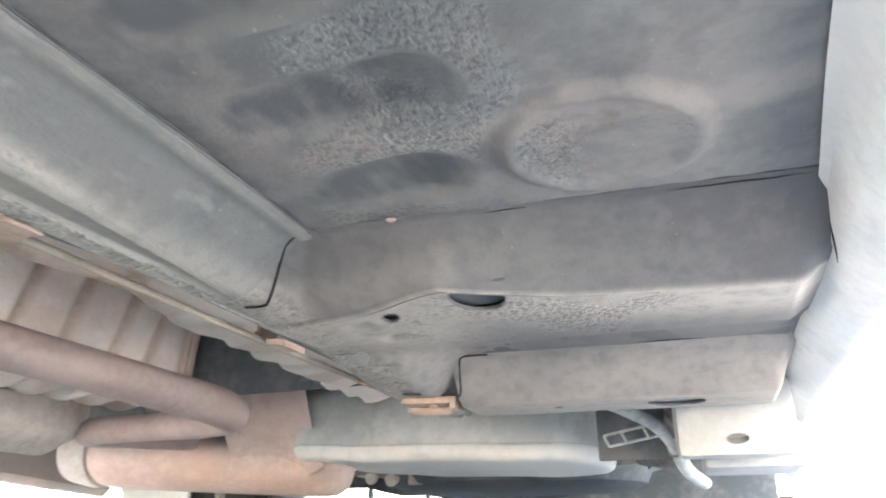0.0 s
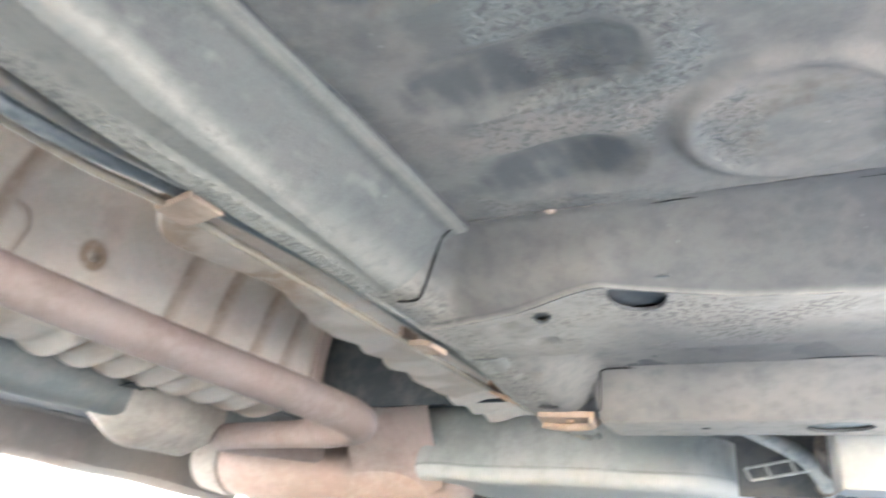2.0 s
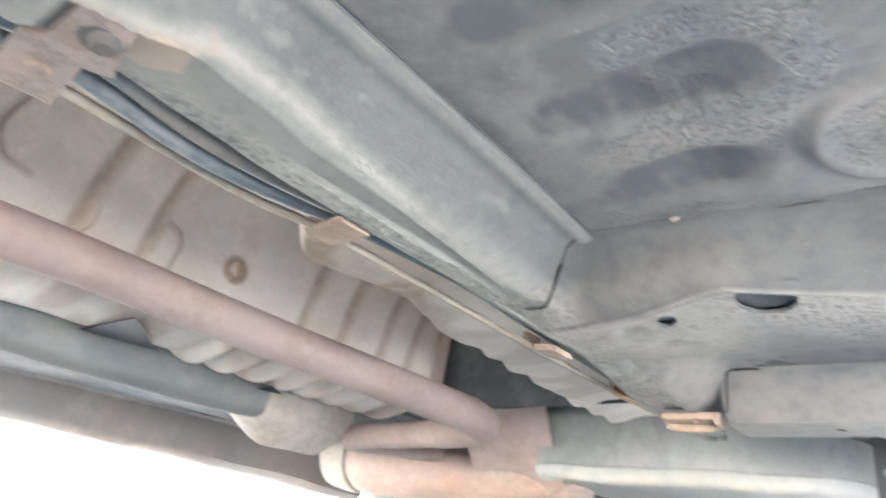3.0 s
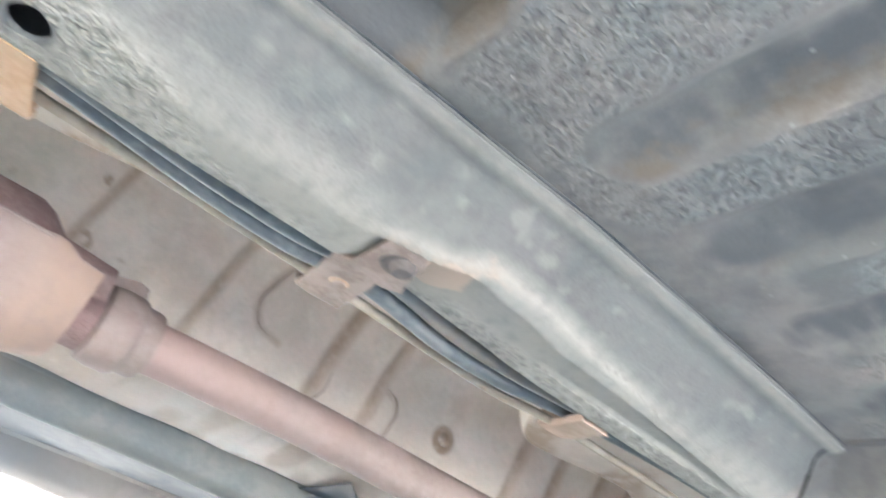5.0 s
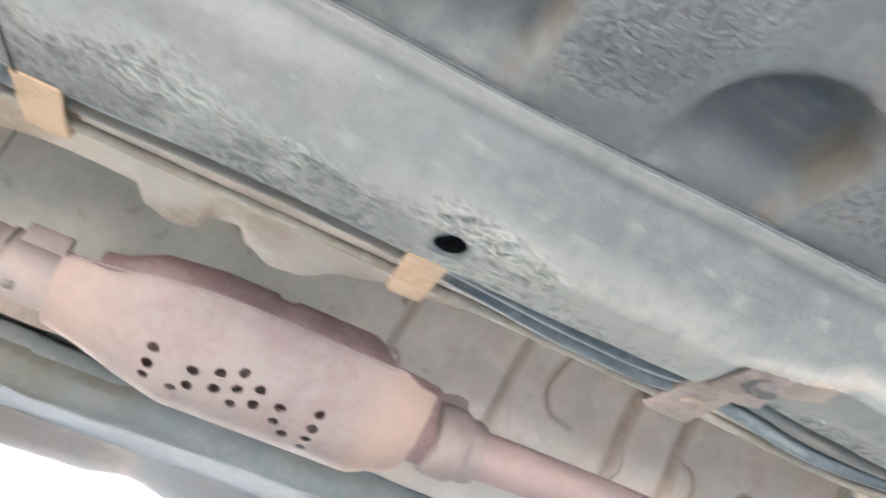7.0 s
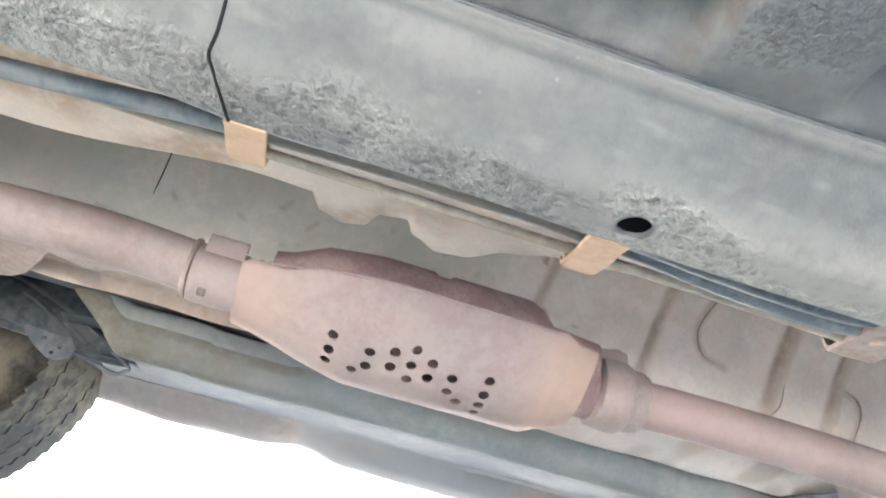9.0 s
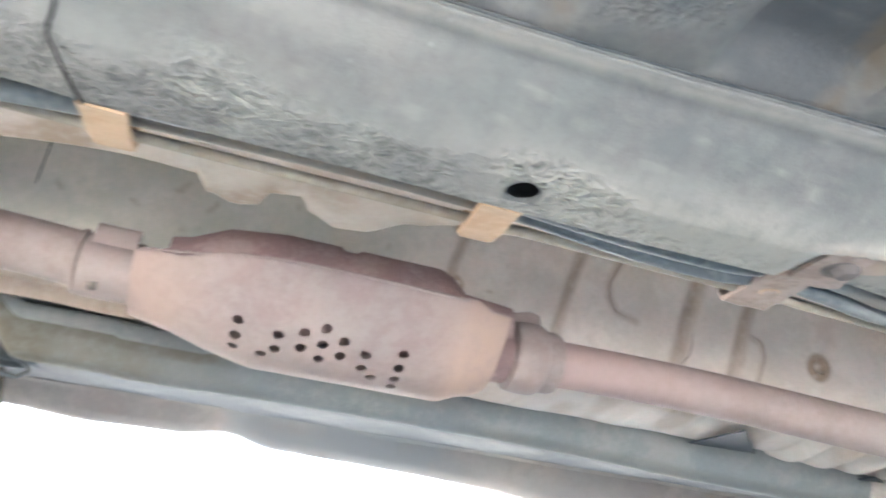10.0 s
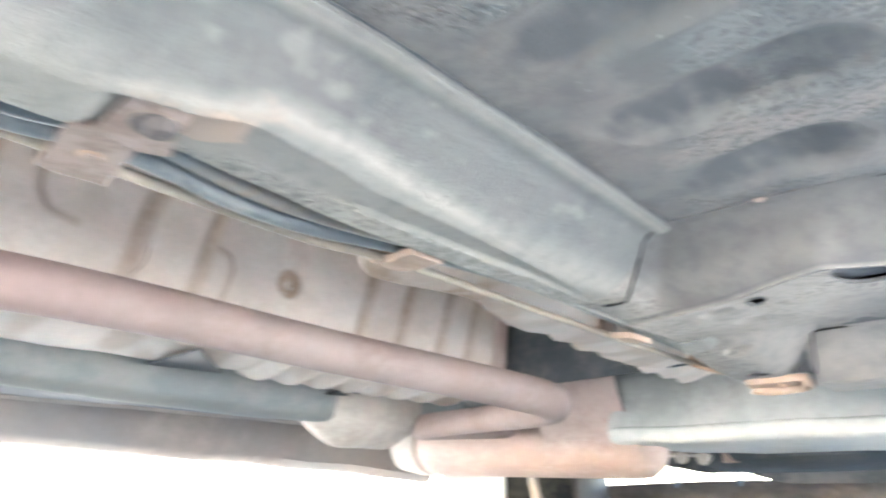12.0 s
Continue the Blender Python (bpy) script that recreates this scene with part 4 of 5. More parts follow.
# ---- lines along the rail, with their clips ----
LINES = [[(-0.80, 0.285, 0.2700), (-0.50, 0.294, 0.2620), (-0.40, 0.299, 0.2520), (-0.30, 0.302, 0.2410), (-0.20, 0.3035, 0.2415), (-0.106, 0.3005, 0.2405), (-0.03, 0.2965, 0.2385), (0.03, 0.2970, 0.2385), (0.068, 0.2985, 0.2440), (0.10, 0.2985, 0.2420), (0.14, 0.2955, 0.2390), (0.19, 0.2960, 0.2390), (0.27, 0.302, 0.2410), (0.40, 0.3050, 0.2430), (0.54, 0.3045, 0.2400), (0.75, 0.3045, 0.236), (1.04, 0.3055, 0.235)],
         [(-0.80, 0.2525, 0.2440), (-0.50, 0.2645, 0.2420), (-0.40, 0.2745, 0.2420), (-0.30, 0.2865, 0.2430), (-0.20, 0.2905, 0.2430), (-0.106, 0.2880, 0.2425), (-0.03, 0.2835, 0.2390), (0.03, 0.2820, 0.2390), (0.068, 0.2830, 0.2430), (0.10, 0.2825, 0.2410), (0.14, 0.2795, 0.2380), (0.19, 0.2800, 0.2380), (0.27, 0.2865, 0.2430), (0.40, 0.2925, 0.2460), (0.54, 0.2905, 0.2430), (0.75, 0.2905, 0.238), (1.04, 0.2925, 0.234)]]
DUSTED = (curve_of([(0.55, 0.0), (0.60, 0.75), (0.70, 0.75), (0.74, 0.1), (1.0, 0.5)]), curve_of([(0.17, 0.0), (0.20, 0.95), (0.30, 0.9), (0.33, 0.0), (0.74, 0.1), (1.0, 0.6)]))
for run, dusted in zip(LINES, DUSTED):
    line = part("fuel_line", tube([(x, y, z) for y, x, z in run], 0.0056, 12, 8, stain_tone=lambda v: dusted(v) * (0.75 + 0.5 * noise.noise((v * 90, 0, 2)))), line_coat, None)
    tagged(line, "blue-grey coated metal fuel line along the rail", "fuel line", "fuel lines")
thin = part("brake_line", tube([(0.255, -0.80, 0.250), (0.262, -0.50, 0.248), (0.262, -0.30, 0.2455), (0.262, -0.10, 0.2445), (0.266, 0.07, 0.2400), (0.260, 0.20, 0.2395), (0.266, 0.28, 0.2405), (0.272, 0.54, 0.234), (0.276, 0.75, 0.232), (0.283, 1.04, 0.232)], 0.0030, 10, 8), thin_line, None)
tagged(thin, "thin beige dust-covered brake line", "brake line")


def pipe_clip(y0, y1, inner, material, label, width=0.021, drop=0.0, deep=0.003, outer=0.3145):
    """A strap from the rail's edge at y0 under the lines to inner at y1."""
    clip = thing("pipe_clip", (0.29, y0, 0.235 - drop), label, "clip", "pipe clips")

    def strap(s, v):
        x = outer + (inner - outer) * s
        z = 0.2268 + 0.0145 * s - drop + 0.0006 * math.sin(s * 9) + (0.005 * step(0.93, 1.0, s) if s > 0.9 else 0)
        return x, y0 + (y1 - y0) * s + (v - 0.5) * width, z
    part("strap", sheet(strap, span(0, 1, 24), span(0, 1, 8), (0, 0, deep)), material, clip)
    part("hook", block((0.004, width * 0.9, 0.016), pose(inner + 0.003, y1, 0.250 - drop), 0.001), material, clip)
    return clip


TAN = "tan plastic strap clip holding the lines to the rail"
pipe_clip(-0.2975, -0.302, 0.248, clip_plastic, TAN, 0.020)
pipe_clip(-0.1150, -0.105, 0.241, clip_plastic, TAN, 0.021)
pipe_clip(0.2520, 0.279, 0.246, dusty_clip, "dust-covered tan strap clip holding the lines to the rail", 0.025, 0.0, 0.0045, 0.310)
pipe_clip(0.540, 0.566, 0.256, dusty_clip, "dust-covered tan strap clip holding the lines to the rail", 0.032, 0.004, 0.005, 0.306)
pipe_clip(0.740, 0.745, 0.270, rust, "rusty strap clip holding the lines to the rail", 0.045, 0.012)

bracket = thing("line_bracket", (0.30, 0.068, 0.236), "dusty stepped steel bracket bolted to the rail over the lines", "bracket")
part("outer_plate", sheet(lambda s, v: (0.307 - 0.062 * s, 0.0605 + (v - 0.5) * 0.030 + 0.0115 * s, 0.2345 + 0.002 * s + 0.0008 * noise.noise((s * 6, v * 4, 2)) + (0.008 * step(0.92, 1.0, s) if s > 0.9 else 0.0)), span(0, 1, 20), span(0, 1, 8), (0, 0, 0.003)), dusty_bracket, bracket)
part("inner_plate", prism([(0.3090, 0.0540), (0.3460, 0.0505), (0.3495, 0.0730), (0.3270, 0.0790), (0.3100, 0.0870), (0.3045, 0.0770)], 0.0030, pose(0, 0, 0.2318), 0.0008), dusty_bracket, bracket)
part("step", prism([(0.3030, 0.0470), (0.3100, 0.0535), (0.3110, 0.0860), (0.3035, 0.0760)], 0.0050, pose(0, 0, 0.2335), 0.0010), dusty_bracket, bracket)
part("bolt", merge(turned([(0.0098, 0.003), (0.0108, 0.001), (0.0096, -0.0003)], pose(0.3310, 0.0690, 0.2318, 4, -3, 0), 20), turned([(0.0015, -0.0048), (0.0050, -0.0045), (0.0066, -0.0030), (0.0076, 0.001)], pose(0.3325, 0.0695, 0.2318, 5, -4, 20), 14)), cast_iron, bracket, "dust-caked bolt head with its washer")
part("screw", turned([(0.0022, -0.0012), (0.0042, -0.0012), (0.0050, 0.0002), (0.0050, 0.002)], pose(0.2800, 0.0665, 0.2350), 16), dusty_bracket, bracket, "small dished screw head")
part("screw_rim", turned([(0.0054, -0.0004), (0.0060, 0.0004), (0.0058, 0.0020), (0.0048, 0.0020)], pose(0.2800, 0.0665, 0.2350), 20), rust, bracket, "rusty ring round the screw")

# ---- fuel tank, muffler and rear end ----
tank = thing("fuel_tank", (0.18, 1.4, 0.2), "large grey-green plastic fuel tank with a pale flange", "fuel tank")


def tank_ring(k, s):
    a = 2 * math.pi * s
    c, d = math.cos(a), math.sin(a)
    pw = 0.30 if c < 0 else 0.5
    x = 0.176 + 0.284 * math.copysign(abs(c) ** pw, c)
    y = 1.42 + 0.24 * math.copysign(abs(d) ** pw, d)
    g, z = [(0.50, 0.181), (0.90, 0.182), (0.955, 0.184), (0.985, 0.189), (0.998, 0.196), (1.004, 0.204), (1.0, 0.209), (1.0, 0.26), (1.0, 0.30), (0.985, 0.32), (0.93, 0.335), (0.6, 0.345)][k]
    z += (0.010 * step(0.10, -0.08, x) - 0.006 * step(0.20, 0.34, x)) * (k < 7)
    return 0.190 + (x - 0.190) * g, 1.42 + (y - 1.42) * g - 0.012 * (1 - step(0.0, 0.07, abs(x - 0.30))) * (k in (7, 8)), z


bm = bmesh.new()
lay = bm.verts.layers.float.new("stain_tone")
rings = []
for k in range(12):
    ring = []
    for j in range(72):
        ring.append(bm.verts.new(tank_ring(k, j / 72)))
        # Bottom rings pale: light from the bright ground put into the colour.
        ring[-1][lay] = (1.0, 1.0, 1.0, 1.0, 1.0, 0.95, 0.3, 0, 0, 0, 0, 0)[k]
    rings.append(ring)
for a, b in zip(rings, rings[1:]):
    for j in range(72):
        bm.faces.new((a[j], a[(j + 1) % 72], b[(j + 1) % 72], b[j]))
bm.faces.new(rings[0][::-1])
bm.faces.new(rings[-1])
part("tank_shell", bm, tank_plastic, tank)
part("flange", tube([Vector(tank_ring(6, j / 72)) * 1.0 for j in range(73)], 0.0022, 6, 1), tank_plastic, tank, "pale moulded flange")

end_clip = thing("rail_end_bracket", (0.348, 0.765, 0.207), "tan rusty bracket at the end of the rail", "bracket")
part("bracket_body", block((0.058, 0.034, 0.008), pose(0.346, 0.768, 0.2085, 0, 0, 12), 0.003), dusty_clip, end_clip)
part("bracket_lip", tube([(0.316, 0.779, 0.2050), (0.330, 0.784, 0.2025), (0.348, 0.788, 0.2020), (0.366, 0.791, 0.2035), (0.375, 0.786, 0.2060)], 0.0055, 10, 5), dusty_clip, end_clip, "rolled dusty lip")
part("bracket_lip", block((0.007, 0.034, 0.014), pose(0.374, 0.774, 0.2055, 0, 8, 12), 0.003), dusty_clip, end_clip)
part("bolt", turned([(0.0035, -0.003), (0.0050, 0), (0.0052, 0.003)], pose(0.352, 0.766, 0.2045), 12), rust, end_clip)

muffler = thing("muffler", (-0.22, 1.3, 0.2), "brown dusty oval muffler with folded end seams", "muffler")
part("muffler_shell", turned([(0.03, -0.27), (0.048, -0.262), (0.060, -0.245), (0.064, -0.21), (0.063, 0.20), (0.060, 0.235), (0.048, 0.252), (0.03, 0.26)], pose(-0.30, 1.30, 0.208, 0, 93, 14), 40, 1.6), muffler_dust, muffler)
part("muffler_end", turned([(0.04, -0.06), (0.058, -0.05), (0.066, -0.01), (0.066, 0.012), (0.05, 0.02)], pose(-0.555, 1.235, 0.224, 0, 93, 14), 40, 1.5), end_dust, muffler, "folded grey end seam")
part("heat_plate", sheet(lambda u, v: (-0.225 + 0.185 * u, 1.13 + 0.04 * math.sin(u * 3) + 0.10 * (1 - v) ** 2, 0.185 + 0.215 * v - 0.02 * math.sin(u * 3.1)), span(0, 1, 14), span(0, 1, 18), (0, 0.003, 0)), muffler_dust, muffler, "rusty upright heat plate")
part("tail_pipe", tube([(-0.02, 1.33, 0.215), (0.0, 1.55, 0.23), (-0.10, 1.75, 0.27), (-0.2, 2.0, 0.26)], 0.021, 18, 8), exhaust_steel, muffler)

hanger = thing("exhaust_hanger", (-0.19, 1.72, 0.2), "small beige steel exhaust hanger with lugs", "hanger")
part("rod", tube([(-0.30, 1.70, 0.226), (-0.27, 1.71, 0.214), (-0.23, 1.72, 0.212), (-0.19, 1.72, 0.202), (-0.14, 1.73, 0.200), (-0.10, 1.73, 0.188)], 0.008, 12, 6), end_dust, hanger)
for x, z in ((-0.245, 0.206), (-0.165, 0.192), (-0.112, 0.186)):
    part("lug", turned([(0.006, -0.014), (0.014, -0.012), (0.016, 0.0), (0.014, 0.012), (0.006, 0.014)], pose(x, 1.715, z, 90, 0, 12), 16), end_dust, hanger)
guard = thing("guard_plate", (-0.63, 1.5, 0.1), "pale blue-grey plastic guard plate before the tyre", "guard")
part("plate", sheet(lambda u, v: (-0.735 + 0.19 * u, 1.50 + 0.02 * math.sin(3 * u), 0.085 + 0.118 * v - 0.012 * u), span(0, 1, 12), span(0, 1, 8), (0, 0.004, 0)), tank_plastic, guard)
part("edge", tube([(-0.735, 1.498, 0.204), (-0.64, 1.520, 0.198), (-0.545, 1.500, 0.192), (-0.543, 1.500, 0.085)], 0.005, 8, 5), tank_plastic, guard)
part("stay", tube([(-0.50, 1.56, 0.24), (-0.495, 1.56, 0.16), (-0.48, 1.56, 0.09)], 0.012, 10, 4), end_dust, guard)

# box behind the second cross member
jack = thing("jacking_box", (0.67, 0.95, 0.17), "pale dusty box section with an oval hole", "chassis box")
box = part("box_shell", block((0.130, 0.16, 0.090), pose(0.664, 0.965, 0.197, 4, 0, 3), 0.012), box_paint, jack)
punch(box, drill((0.668, 0.887, 0.166), (0, 1, 0.5), 0.0128, 0.03, 0.42))
part("box_rear", block((0.13, 0.16, 0.07), pose(0.690, 1.13, 0.180, 0, 0, 2), 0.010), box_paint, jack)

part("floor_panel", block((0.17, 0.01, 0.10), pose(0.55, 1.24, 0.225), 0.003), dark_panel, body)
hose = thing("filler_hose", (0.55, 1.2, 0.2), "pale grey bent filler hose with a clip", "hose")
part("hose_tube", tube([(0.47, 1.07, 0.262), (0.515, 1.10, 0.243), (0.560, 1.15, 0.222), (0.582, 1.20, 0.200), (0.590, 1.26, 0.178), (0.600, 1.35, 0.160), (0.62, 1.5, 0.150)], 0.0115, 14, 8), hose_grey, hose)
part("hose_clip", turned([(0.0118, -0.004), (0.0135, -0.003), (0.0135, 0.003), (0.0118, 0.004)], look((0.586, 1.23, 0.189), (0.590, 1.26, 0.178)), 16), cast_iron, hose)
grille = thing("vent_frame", (0.5, 1.15, 0.2), "pale wire frame with square openings", "frame")
for k, (a, b) in enumerate((((0.485, 1.16, 0.206), (0.57, 1.16, 0.222)), ((0.492, 1.165, 0.190), (0.577, 1.165, 0.205)), ((0.485, 1.16, 0.206), (0.492, 1.165, 0.190)), ((0.512, 1.16, 0.211), (0.519, 1.165, 0.195)), ((0.545, 1.16, 0.217), (0.552, 1.165, 0.201)), ((0.57, 1.16, 0.222), (0.577, 1.165, 0.205)))):
    part("bar", tube([a, b], 0.0022, 8, 1), hose_grey, grille)

axle = thing("rear_axle", (0.0, 1.72, 0.2), "dusty steel rear axle beam with spring seats", "axle")
part("beam", tube([(-0.60, 1.72, 0.27), (-0.45, 1.72, 0.235), (0.0, 1.72, 0.23), (0.45, 1.72, 0.235), (0.60, 1.72, 0.27)], 0.032, 18, 8), cast_iron, axle)
for x in (-0.47, 0.47):
    if x > 0:
        part("trailing_arm", tube([(x * 1.28, 1.10, 0.235), (x * 1.22, 1.4, 0.20), (x * 1.05, 1.70, 0.225)], 0.02, 12, 8, 1.3), cast_iron, axle)
    part("shock_absorber", tube([(x * 1.1, 1.80, 0.20), (x * 1.02, 1.83, 0.36), (x, 1.86, 0.55)], 0.022, 14, 4), far_rail_paint, axle)
spare = thing("spare_wheel_well", (0.1, 1.95, 0.22), "dark dusty floor well for the spare wheel", "wheel well")
part("well", turned([(0.06, 0.0), (0.30, 0.005), (0.335, 0.02), (0.35, 0.05), (0.36, 0.16)], pose(0.14, 2.00, 0.158), 48), dark_plastic, spare)
part("carrier", prism([(-0.03, -0.02), (0.03, -0.02), (0.03, 0.02), (-0.03, 0.02)], 0.075, pose(-0.04, 1.74, 0.174), 0.004), dusty_bracket, spare)

bumper = thing("rear_bumper", (0.0, 2.42, 0.2), "brown-grey dusty plastic rear bumper underside", "bumper")
part("bumper_skin", sheet(lambda u, v: (-0.84 + 1.68 * u, 2.36 + 0.10 * math.sin(math.pi * u) + 0.05 * math.sin(v * math.pi), 0.03 + 0.118 * v + 0.006 * math.sin(u * 7)), span(0, 1, 60), span(0, 1, 14), (0, 0.004, 0)), bumper_plastic, bumper)

part("bumper_side", block((0.14, 0.30, 0.40), pose(-0.775, 2.24, 0.24, 0, 0, 8), 0.02), bumper_plastic, bumper)
part("inner_panel", sheet(lambda u, v: (-0.80 + 1.60 * u, 2.35 - 0.02 * v, (0.207 - 0.032 * step(0.18, 0.30, u) - 0.042 * step(0.33, 0.44, u)) * (1 - v) + 0.36 * v + 0.003 * math.sin(u * 19)), span(0, 1, 40), span(0, 1, 6), (0, 0.004, 0)), dark_panel, bumper)
for x in (-0.478, -0.27, 0.2, 0.5):
    part("mounting_tab", block((0.012, 0.03, 0.09), pose(x, 2.385, 0.178), 0.003), dark_panel, bumper)

# ---- front end of the far side ----
tyre_out = [(0.185, -0.085), (0.215, -0.098), (0.27, -0.104), (0.298, -0.094), (0.312, -0.072), (0.315, -0.03), (0.315, 0.03), (0.312, 0.072), (0.298, 0.094), (0.27, 0.104), (0.215, 0.098), (0.185, 0.085)]


def wheel(x, y, steer=0.0):
    m = pose(x, y, 0.312, 0, 90, steer)
    w = thing("wheel", (x, y, 0.0), "dusty black tyre on a steel rim", "wheel", "wheels")
    tyre = part("tyre", turned(tyre_out, m, 64), rubber, w)
    part("rim", turned([(0.05, 0.03), (0.12, 0.035), (0.165, 0.06), (0.190, 0.084), (0.190, -0.084), (0.165, -0.07), (0.14, 0.01), (0.05, 0.0)], m, 48), cast_iron, w)
    bms = []
    for k in range(84):
        a = 2 * math.pi * k / 84
        for z, s in ((-0.068, 1), (-0.0225, -1), (0.0225, 1), (0.068, -1)):
            bms.append(block((0.0025, 0.0222, 0.0440), m @ pose(0, 0, 0, 0, 0, math.degrees(a) + (3 if s > 0 else 0)) @ pose(0.3143, 0, z, 24 * s, 0, 0), 0))
    part("tread", merge(*bms), rubber, tyre, smooth=False)
    return w


wheel(-0.745, -0.885, -16)
wheel(-0.800, 1.95)

liner = thing("wheel_arch_liner", (-0.6, -0.7, 0.3), "dark blue-grey plastic wheel arch liner", "wheel arch liner")


def liner_at(u, v):
    a = radians(8 + 160 * v)
    r = 0.375 + 0.012 * math.sin(u * 9 + v * 7)
    return -0.46 - 0.34 * u, -0.872 + r * math.cos(a), 0.312 + r * math.sin(a)


part("liner_shell", sheet(liner_at, span(0, 1, 26), span(0, 1, 50), (0, 0.003, 0.003)), dark_plastic, liner)
part("liner_panel", prism([(-0.86, 0.255), (-0.60, 0.246), (-0.50, 0.236), (-0.474, 0.238), (-0.487, 0.255), (-0.532, 0.292), (-0.576, 0.330), (-0.632, 0.369), (-0.72, 0.43), (-0.86, 0.46)], 0.006, pose(-0.434, 0, 0, 90, 0, 90), 0.002), dark_plastic, liner, "dark pressed liner wall")
flap = part("liner_flap", sheet(lambda u, v: (-0.424 + 0.010 * math.sin(math.pi * v), -0.70 + 0.234 * u + 0.012 * v * u, 0.330 - 0.080 * u ** 1.35 - (0.070 - 0.058 * u ** 1.5) * v + 0.004 * math.sin(u * 9) * v), span(0, 1, 30), span(0, 1, 14), (-0.004, 0, 0)), dark_plastic, liner, "dusty dark pressed flap with a rolled rim")
part("rim", tube([(-0.421, -0.72, 0.334), (-0.420, -0.653, 0.317), (-0.419, -0.632, 0.312), (-0.419, -0.568, 0.290), (-0.419, -0.508, 0.259), (-0.419, -0.469, 0.238), (-0.419, -0.472, 0.230), (-0.419, -0.486, 0.225), (-0.420, -0.536, 0.238), (-0.421, -0.60, 0.250)], 0.0030, 8, 6), dark_panel, flap)
for y, z, l in ((-0.60, 0.283, 0.030), (-0.55, 0.262, 0.022), (-0.575, 0.270, 0.018)):
    part("rib", tube([(-0.416, y - l, z + 0.5 * l), (-0.413, y, z + 0.003), (-0.416, y + l, z - 0.5 * l)], 0.0030, 8, 5), dark_plastic, flap)
hanger = part("hanger_plate", prism([(-0.612, 0.256), (-0.590, 0.254), (-0.570, 0.251), (-0.546, 0.253), (-0.536, 0.240), (-0.540, 0.227), (-0.552, 0.221), (-0.566, 0.220), (-0.580, 0.228), (-0.592, 0.236), (-0.603, 0.246)], 0.004, pose(-0.408, 0, 0, 90, 0, 90), 0.001), dark_panel, liner, "small dusty steel hanger with bolt holes")
punch(hanger, merge(drill((-0.406, -0.577, 0.243), (1, 0, 0), 0.0035), drill((-0.406, -0.555, 0.238), (1, 0, 0), 0.0035), drill((-0.406, -0.562, 0.228), (1, 0, 0), 0.0028)))

arm = thing("suspension_arm", (-0.45, -0.75, 0.25), "dark pressed steel suspension arm with bushes", "suspension arm")
part("arm_plate", prism([(-0.16, -0.06), (-0.05, -0.035), (0.06, -0.05), (0.20, -0.03), (0.22, 0.0), (0.20, 0.03), (0.05, 0.03), (-0.04, 0.11), (-0.09, 0.13), (-0.13, 0.10)], 0.025, pose(-0.40, -0.80, 0.235, 6, -6, 176), 0.006), cast_iron, arm)
part("bush", turned([(0.012, -0.03), (0.026, -0.028), (0.028, 0.0), (0.026, 0.028), (0.012, 0.03)], pose(-0.33, -0.69, 0.262, 90, 0, 8), 24), rubber, arm)
part("knuckle", turned([(0.02, -0.05), (0.035, -0.04), (0.04, 0.0), (0.03, 0.04), (0.018, 0.06)], pose(-0.53, -0.86, 0.27, 15, 20, 0), 14), cast_iron, arm)
part("link_end", turned([(0.01, -0.02), (0.019, -0.016), (0.021, 0.0), (0.016, 0.018), (0.008, 0.024)], pose(-0.47, -0.70, 0.262, 20, 60, 0), 14), cast_iron, arm)

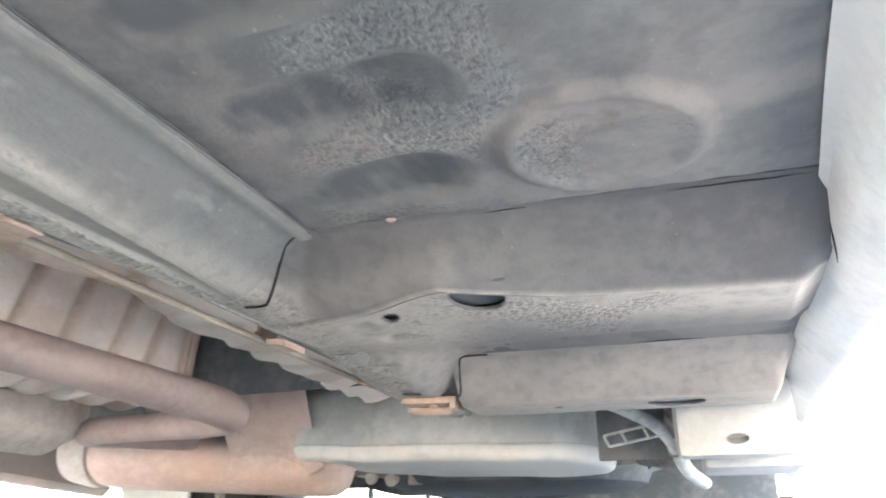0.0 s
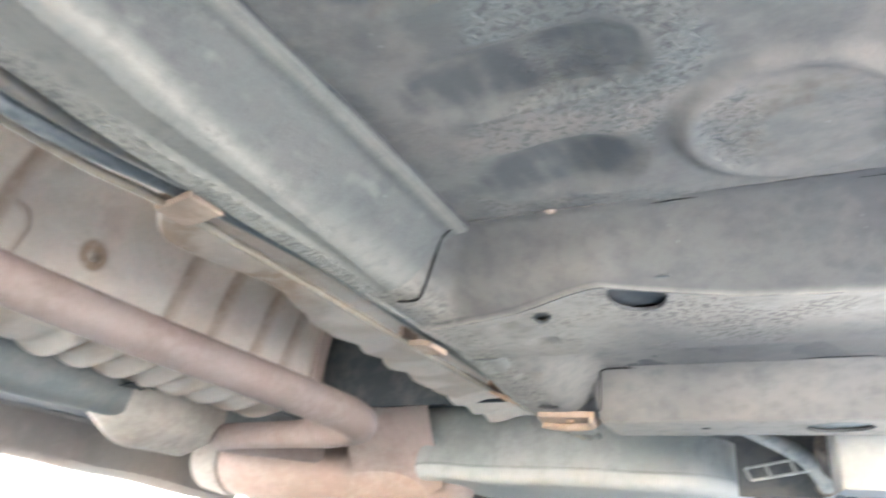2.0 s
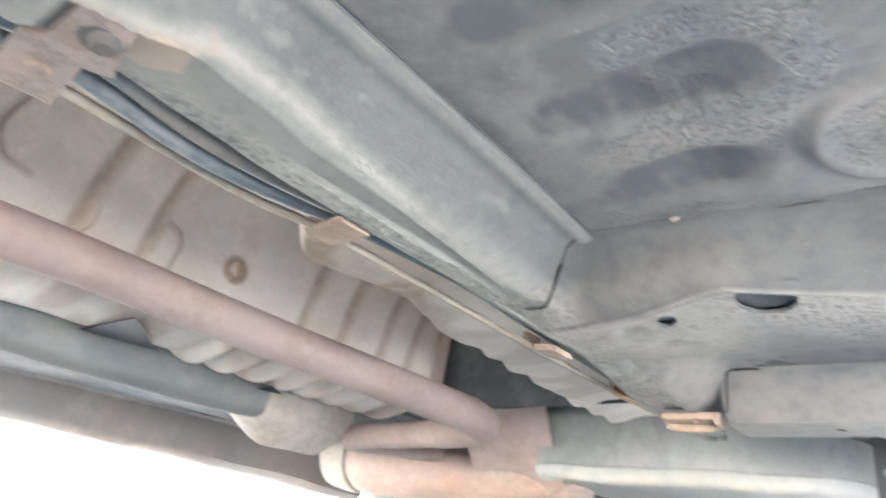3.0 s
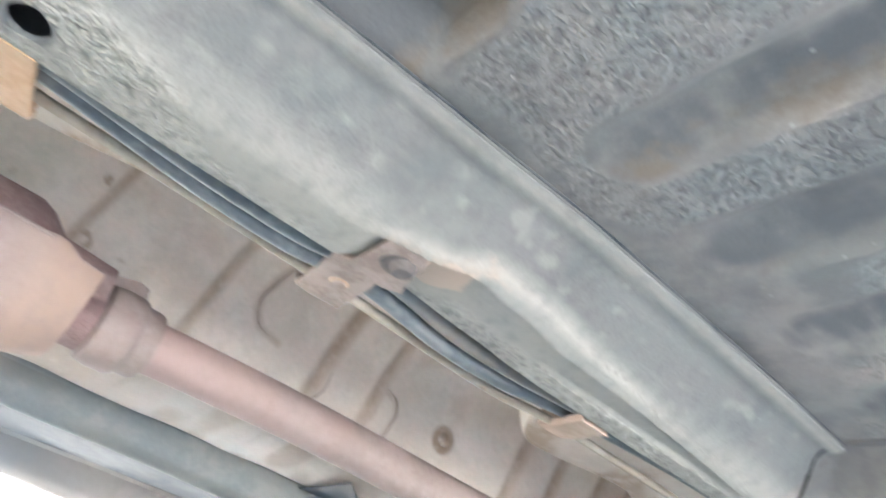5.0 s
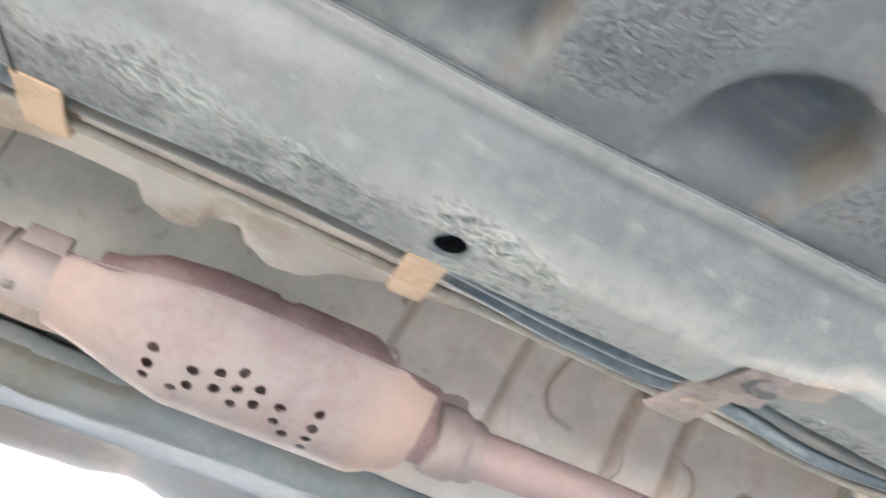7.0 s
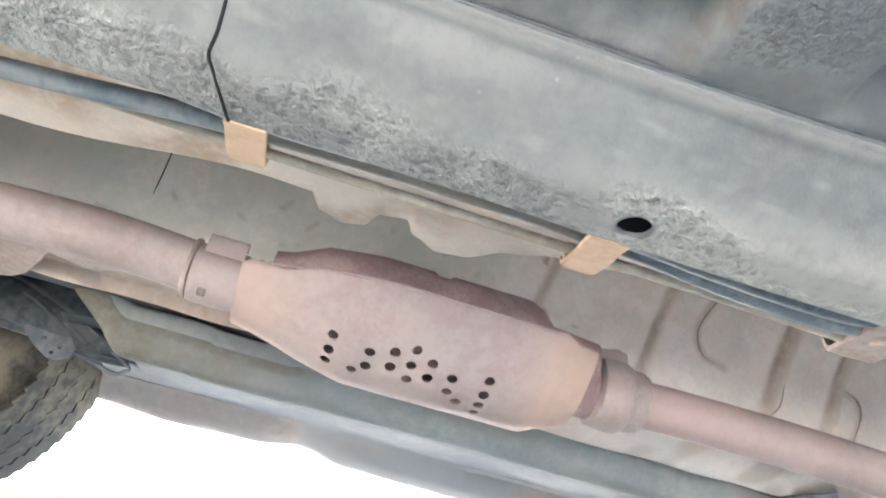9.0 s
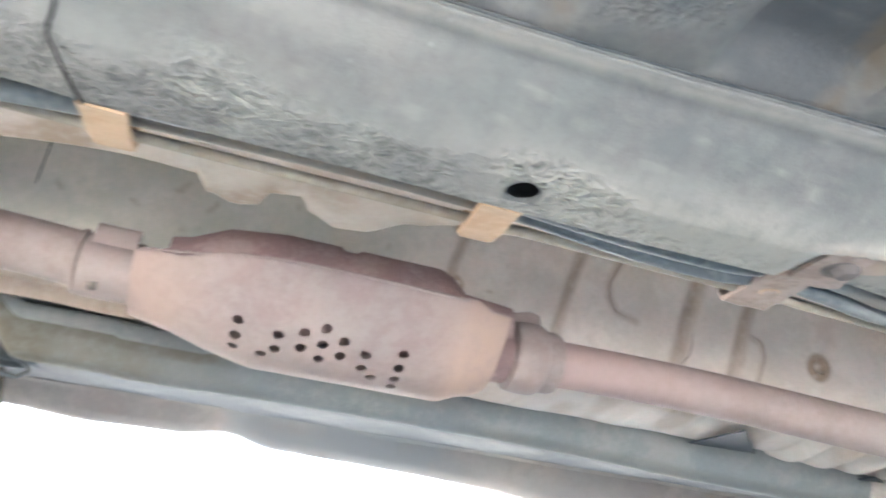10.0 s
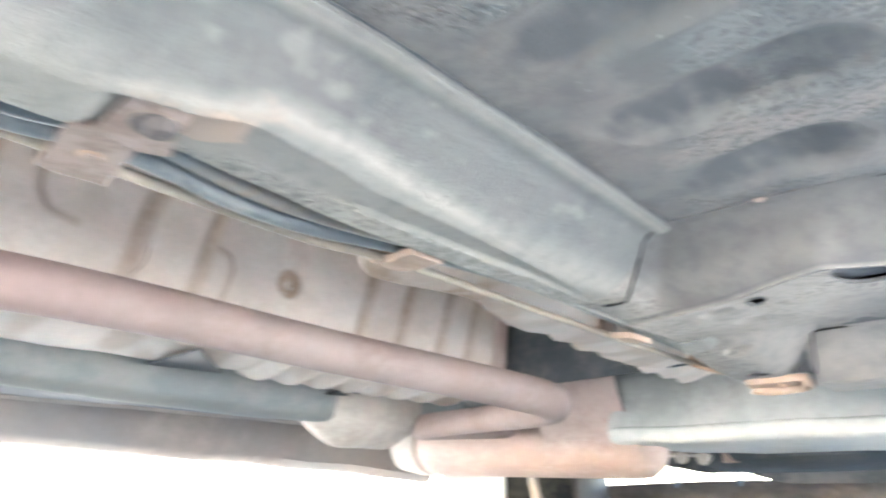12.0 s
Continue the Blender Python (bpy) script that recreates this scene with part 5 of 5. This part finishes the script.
frame_front = thing("front_subframe", (-0.15, -0.6, 0.27), "beige dusty front subframe plate with a bolt", "subframe")
part("subframe_plate", prism([(-0.055, -0.80), (-0.055, -0.415), (-0.08, -0.428), (-0.112, -0.465), (-0.100, -0.487), (-0.070, -0.498), (-0.085, -0.508), (-0.125, -0.517), (-0.19, -0.55), (-0.22, -0.575), (-0.24, -0.62), (-0.24, -0.80)], 0.022, pose(0, 0, 0.262), 0.007), dusty_bracket, frame_front)
part("bolt", turned([(0.010, -0.006), (0.011, -0.004), (0.011, 0.0), (0.015, 0.0), (0.015, 0.003)], pose(-0.150, -0.575, 0.261), 18), dusty_bracket, frame_front)
part("crossbar", tube([(-0.36, -0.72, 0.27), (-0.10, -0.78, 0.262), (0.35, -0.80, 0.262)], 0.035, 16, 8), cast_iron, frame_front)

# ---- upper body, which shades the ground under the car ----
def hull(k, y):
    lo = 0.34
    top = curve_of([(-1.75, 0.62), (-1.55, 0.80), (-0.80, 0.95), (-0.15, 1.46), (1.6, 1.50), (2.25, 1.0), (2.42, 0.75)])(y)
    pts = [(0.845, lo), (0.865, 0.55), (0.86, min(0.90, top - 0.04)), (0.60, top - 0.01), (0.0, top), (-0.60, top - 0.01), (-0.86, min(0.90, top - 0.04)), (-0.865, 0.55), (-0.845, lo)]
    x, z = pts[k]
    return x, y, z


part("upper_body", sheet(hull, range(9), span(-1.75, 2.42, 60), (0, 0, -0.02)), body_paint, body, "pale painted upper body panels")
part("end_panel", block((1.68, 0.02, 0.40), pose(0, -1.74, 0.45), 0.006), body_paint, body)
part("end_panel", block((1.68, 0.02, 0.55), pose(0, 2.41, 0.48), 0.006), body_paint, body)

# ---- dry grass beyond the far side ----
rng = random.Random(4)
bm = bmesh.new()
for _ in range(70):
    cx, cy = rng.uniform(-5.5, -2.2), rng.uniform(-2.4, 0.6)
    for _ in range(26):
        a, l, lean = rng.uniform(0, 6.28), rng.uniform(0.03, 0.11), rng.uniform(0.01, 0.06)
        x, y = cx + rng.gauss(0, 0.06), cy + rng.gauss(0, 0.06)
        px, py = -math.sin(a) * 0.003, math.cos(a) * 0.003
        v = [bm.verts.new(p) for p in ((x - px, y - py, -0.006), (x + px, y + py, -0.006), (x + math.cos(a) * lean * 0.4 + px * 0.6, y + math.sin(a) * lean * 0.4 + py * 0.6, l * 0.6), (x + math.cos(a) * lean, y + math.sin(a) * lean, l))]
        bm.faces.new((v[0], v[1], v[2]))
        bm.faces.new((v[0], v[2], v[3]))
tagged(part("grass_tufts", bm, dry_grass, None, "", False), "sparse sunlit dry grass tufts", "grass", kind="stuff")
